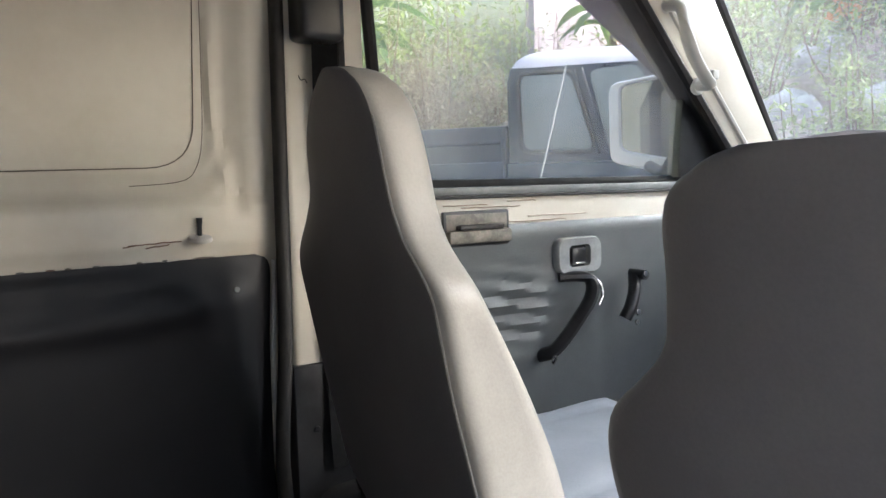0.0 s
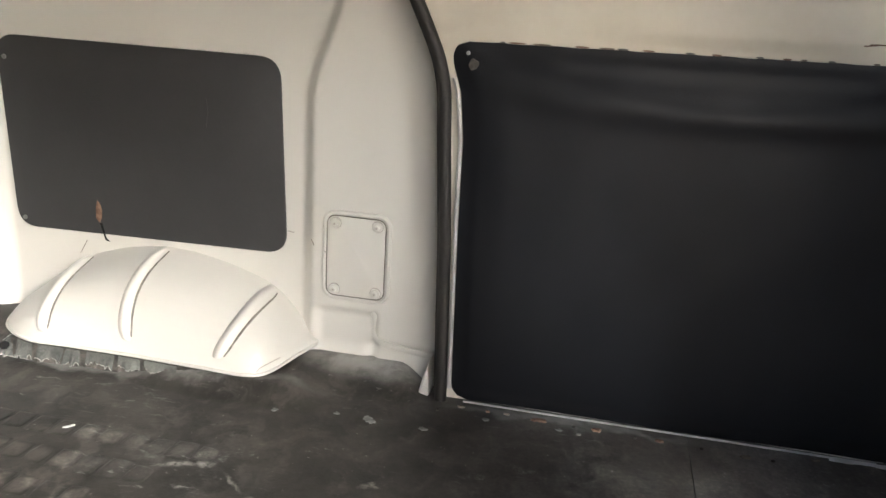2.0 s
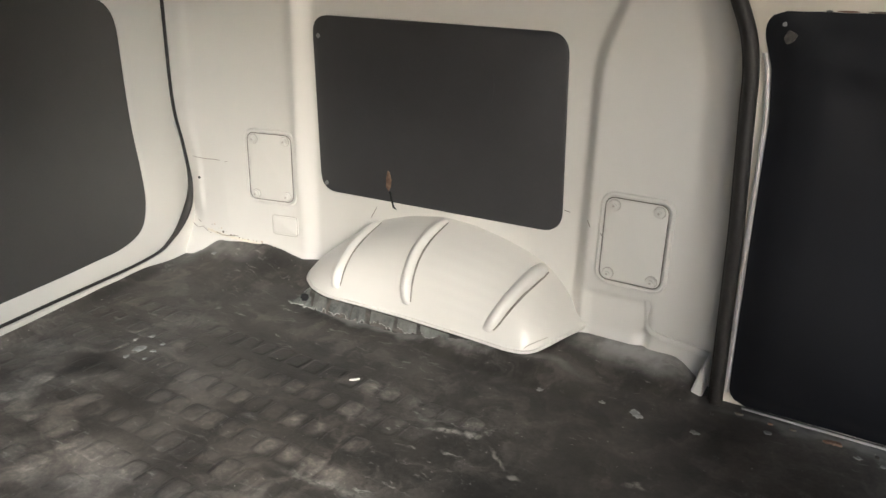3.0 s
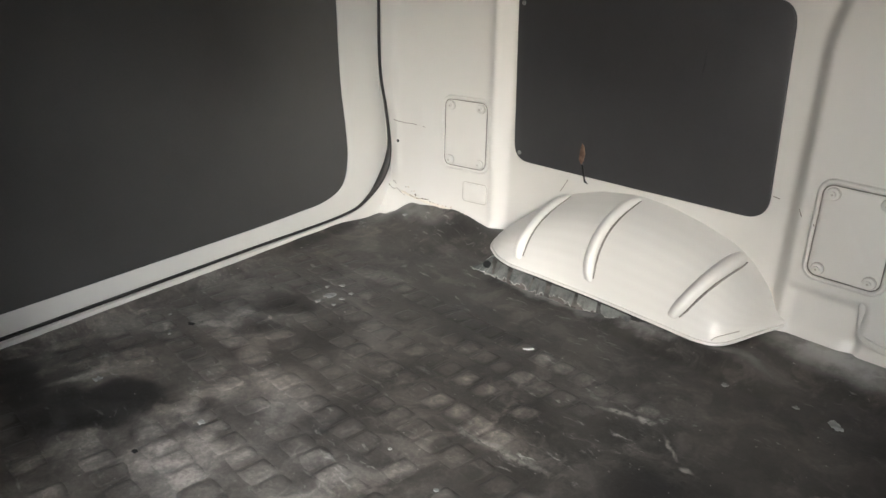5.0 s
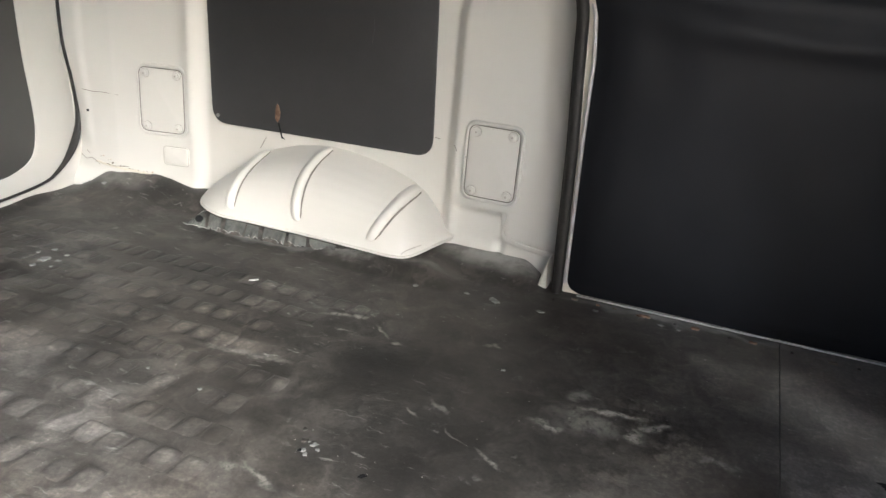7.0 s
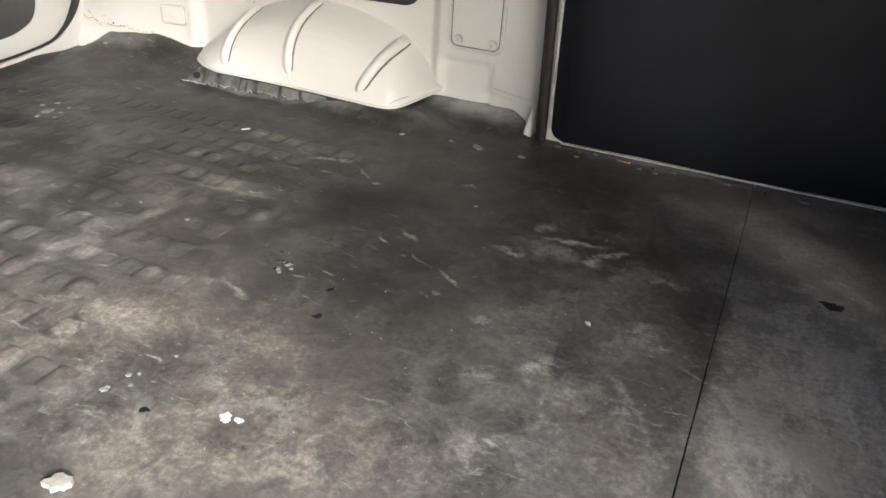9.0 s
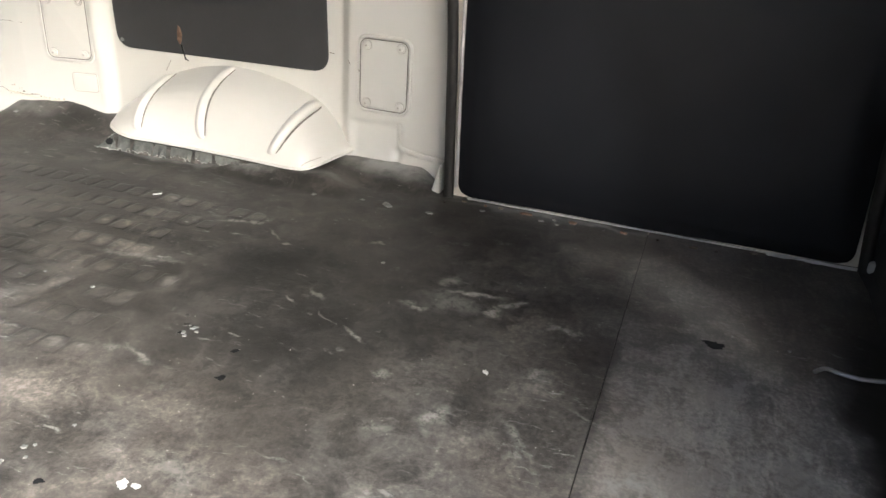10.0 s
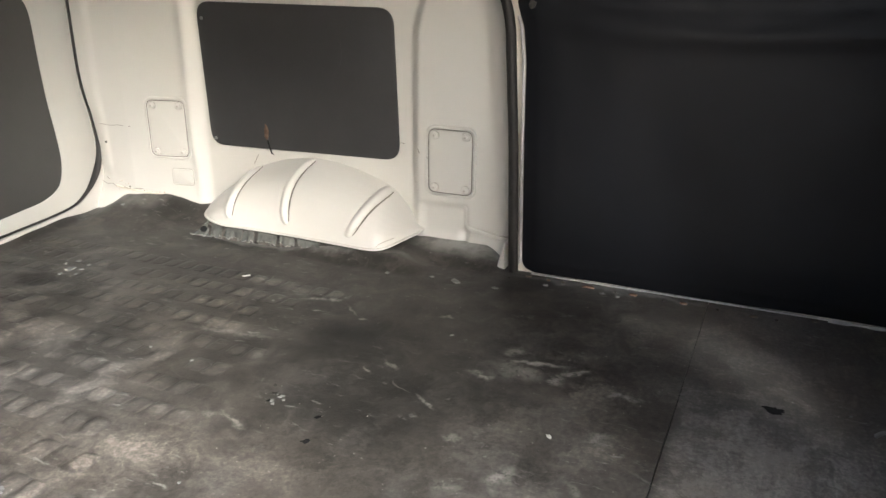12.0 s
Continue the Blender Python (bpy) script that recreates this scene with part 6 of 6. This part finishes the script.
BANK_SHRUBS = [
    (3.3, 6.1, 1.5, 0.6, 1500, LEAF), (3.9, 6.2, 0.9, 0.6, 1500, LEAF_DRY), (4.5, 6.3, 1.0, 0.6, 1500, LEAF_DRY), (5.1, 6.4, 0.8, 0.6, 1300, LEAF_DRY),
    (5.7, 6.3, 0.7, 0.6, 1200, LEAF_DRY), (3.0, 6.9, 2.3, 0.8, 1600, LEAF), (3.9, 7.1, 2.2, 0.8, 1600, LEAF), (4.8, 7.2, 2.3, 0.8, 1600, LEAF),
    (5.7, 7.2, 2.0, 0.8, 1500, LEAF), (6.6, 7.4, 1.6, 0.7, 1200, LEAF), (2.3, 7.0, 2.4, 0.8, 1200, LEAF),
]
# the three at negative x are added out of view to darken the mirror's reflection
YARD_SHRUBS = [
    (6.9, 5.6, 1.3, 0.8, 1200, LEAF), (6.6, 4.6, 1.1, 0.7, 1400, LEAF), (6.3, 3.9, 0.8, 0.5, 1000, LEAF), (6.4, 3.1, 0.9, 0.5, 1400, LEAF),
    (6.3, 2.5, 0.7, 0.5, 1000, LEAF_DRY), (7.7, 4.4, 1.6, 0.9, 1600, LEAF), (7.9, 3.2, 1.5, 0.9, 1400, LEAF), (7.6, 2.2, 1.4, 0.8, 1200, LEAF),
    (5.25, 2.75, 1.0, 0.30, 1300, LEAF), (5.3, 2.45, 1.1, 0.32, 1400, LEAF), (5.2, 2.15, 1.0, 0.32, 1300, LEAF), (9.0, 3.8, 3.0, 1.3, 2000, LEAF), (9.2, 5.6, 3.4, 1.4, 2000, LEAF), (9.0, 1.6, 2.8, 1.3, 1600, LEAF), (-5.0, 2.0, 2.4, 0.8, 900, LEAF),
    (-3.0, 1.75, 1.9, 0.5, 1400, LEAF), (-6.5, 3.2, 3.0, 1.0, 900, LEAF),
]
for x, y, h, r, n, m in BANK_SHRUBS + YARD_SHRUBS:
    shrub(x, y, gz(x, y), h, r, n, m, "leafy green shrub with thin stems" if m is LEAF else "half-dry brownish shrub with thin stems", 0.085, 16)
for x, y, h in ((6.5, 3.05, 1.25), (6.6, 2.55, 1.35), (7.3, 6.6, 1.6), (3.3, 6.5, 1.7)):
    banana(x, y, gz(x, y), h)
for i, (x, y, r) in enumerate(((6.0, 3.45, 0.20), (5.85, 3.22, 0.13), (6.9, 4.45, 0.22), (7.1, 3.95, 0.20), (7.1, 3.55, 0.24), (6.0, 2.72, 0.16), (6.2, 2.95, 0.12))):
    bm = bmesh.new()
    bmesh.ops.create_icosphere(bm, subdivisions=3, radius=1)
    for v in bm.verts:
        k = r * (1 + 0.3 * nz(v.co.x * 1.5, v.co.y * 1.5, v.co.z * 1.5 + i * 7) + 0.08 * nz(v.co.x * 5, v.co.y * 5, v.co.z * 5 + i))
        v.co = Vector((x, y, gz(x, y) + 0.4 * r)) + Vector((v.co.x * k, v.co.y * k, v.co.z * k * 0.85))
    single("boulder", bm, STONE, "pale rounded boulder on a bank", "boulder", "boulders on the bank", at=(x, y, gz(x, y)))
FX, FY = 6.3, 3.12
fl = thing("flower_cluster", (FX, FY, gz(FX, FY)), "orange flower cluster on a tall stem", "flower")
bm = bmesh.new()
for i in range(70):
    leaf(bm, (FX + rng.gauss(0, 0.05), FY + rng.gauss(0, 0.05), 2.02 + rng.gauss(0, 0.05)), (rng.uniform(-1, 1), rng.uniform(-1, 1), rng.uniform(0, 1)), 0.09, 0.06, 0.5, 2)
part("petals", bm, FLOWER, fl)
part("stem", tube([(FX, FY, gz(FX, FY) - 0.03), (FX, FY, 1.6), (FX, FY, 2.0)], 0.01, 6), BARK, fl)

# ---- moulded blocks of the floor mat ----
rng = random.Random(21)
PAD_KINDS = []
for k in range(8):
    ring = []
    for j in range(12):
        a = 2 * math.pi * (j + 0.5) / 12
        c, q = math.cos(a), math.sin(a)
        e = max(abs(c), abs(q)) ** 0.80
        w = 1 + 0.05 * nz(c * 1.7, q * 1.7, k * 5.3)
        ring.append((0.0168 * c / e * w, 0.0215 * q / e * w))
    rings = [(1.14, -0.002), (1.0, 0.0001), (0.72, 0.00040)]
    verts = [(x * f, y * f, z) for f, z in rings for x, y in ring]
    faces = [(r * 12 + j, r * 12 + (j + 1) % 12, r * 12 + 12 + (j + 1) % 12, r * 12 + 12 + j) for r in (0, 1) for j in range(12)] + [tuple(range(24, 36))]
    me = bpy.data.meshes.new("pad")
    me.from_pydata(verts, [], faces)
    me.polygons.foreach_set("use_smooth", [True] * len(me.polygons))
    me.materials.append(MAT_PAD)
    PAD_KINDS.append(me)
WORN_SMOOTH = ((-1.07, 0.20, 0.095, 0.105), (-0.56, 0.60, 0.10, 0.09), (-1.19, 0.13, 0.08, 0.05))
made = 0
for i in range(13):
    for j in range(23):
        x = -1.336 + 0.0372 * j + 0.012 * (i % 2) + 0.0015 * nz(i * 1.3, j * 0.7)
        y = -0.0436 + 0.0662 * i - 0.02 * (x + 0.9) + 0.0015 * nz(i * 0.9, j * 1.1, 4)
        gone = any(((x - a) / c) ** 2 + ((y - b) / d) ** 2 < 1 for a, b, c, d in WORN_SMOOTH)
        if gone or x < -1.262 - 0.165 * y or x > -0.53 + 0.06 * nz(i * 0.8, 2) or made >= 300 or rng.random() < 0.05:
            continue
        z = floor_z(x, y)
        lean = Vector((floor_z(x - 0.012, y) - floor_z(x + 0.012, y), floor_z(x, y - 0.015) - floor_z(x, y + 0.015), 0.027)).normalized()
        ob = new("pad", PAD_KINDS[(i * 5 + j * 3) % 8])
        ob.parent = rear_mat
        turn = Vector((0, 0, 1)).rotation_difference(lean).to_matrix().to_4x4()
        ob.matrix_basis = Matrix.Translation((x, y, z)) @ turn @ Matrix.Rotation(rng.uniform(-0.06, 0.06) - 0.02 + (math.pi if rng.random() < 0.5 else 0), 4, "Z") @ Matrix.Diagonal((rng.uniform(0.92, 1.04), rng.uniform(0.88, 1.04), 1, 1))
        made += 1
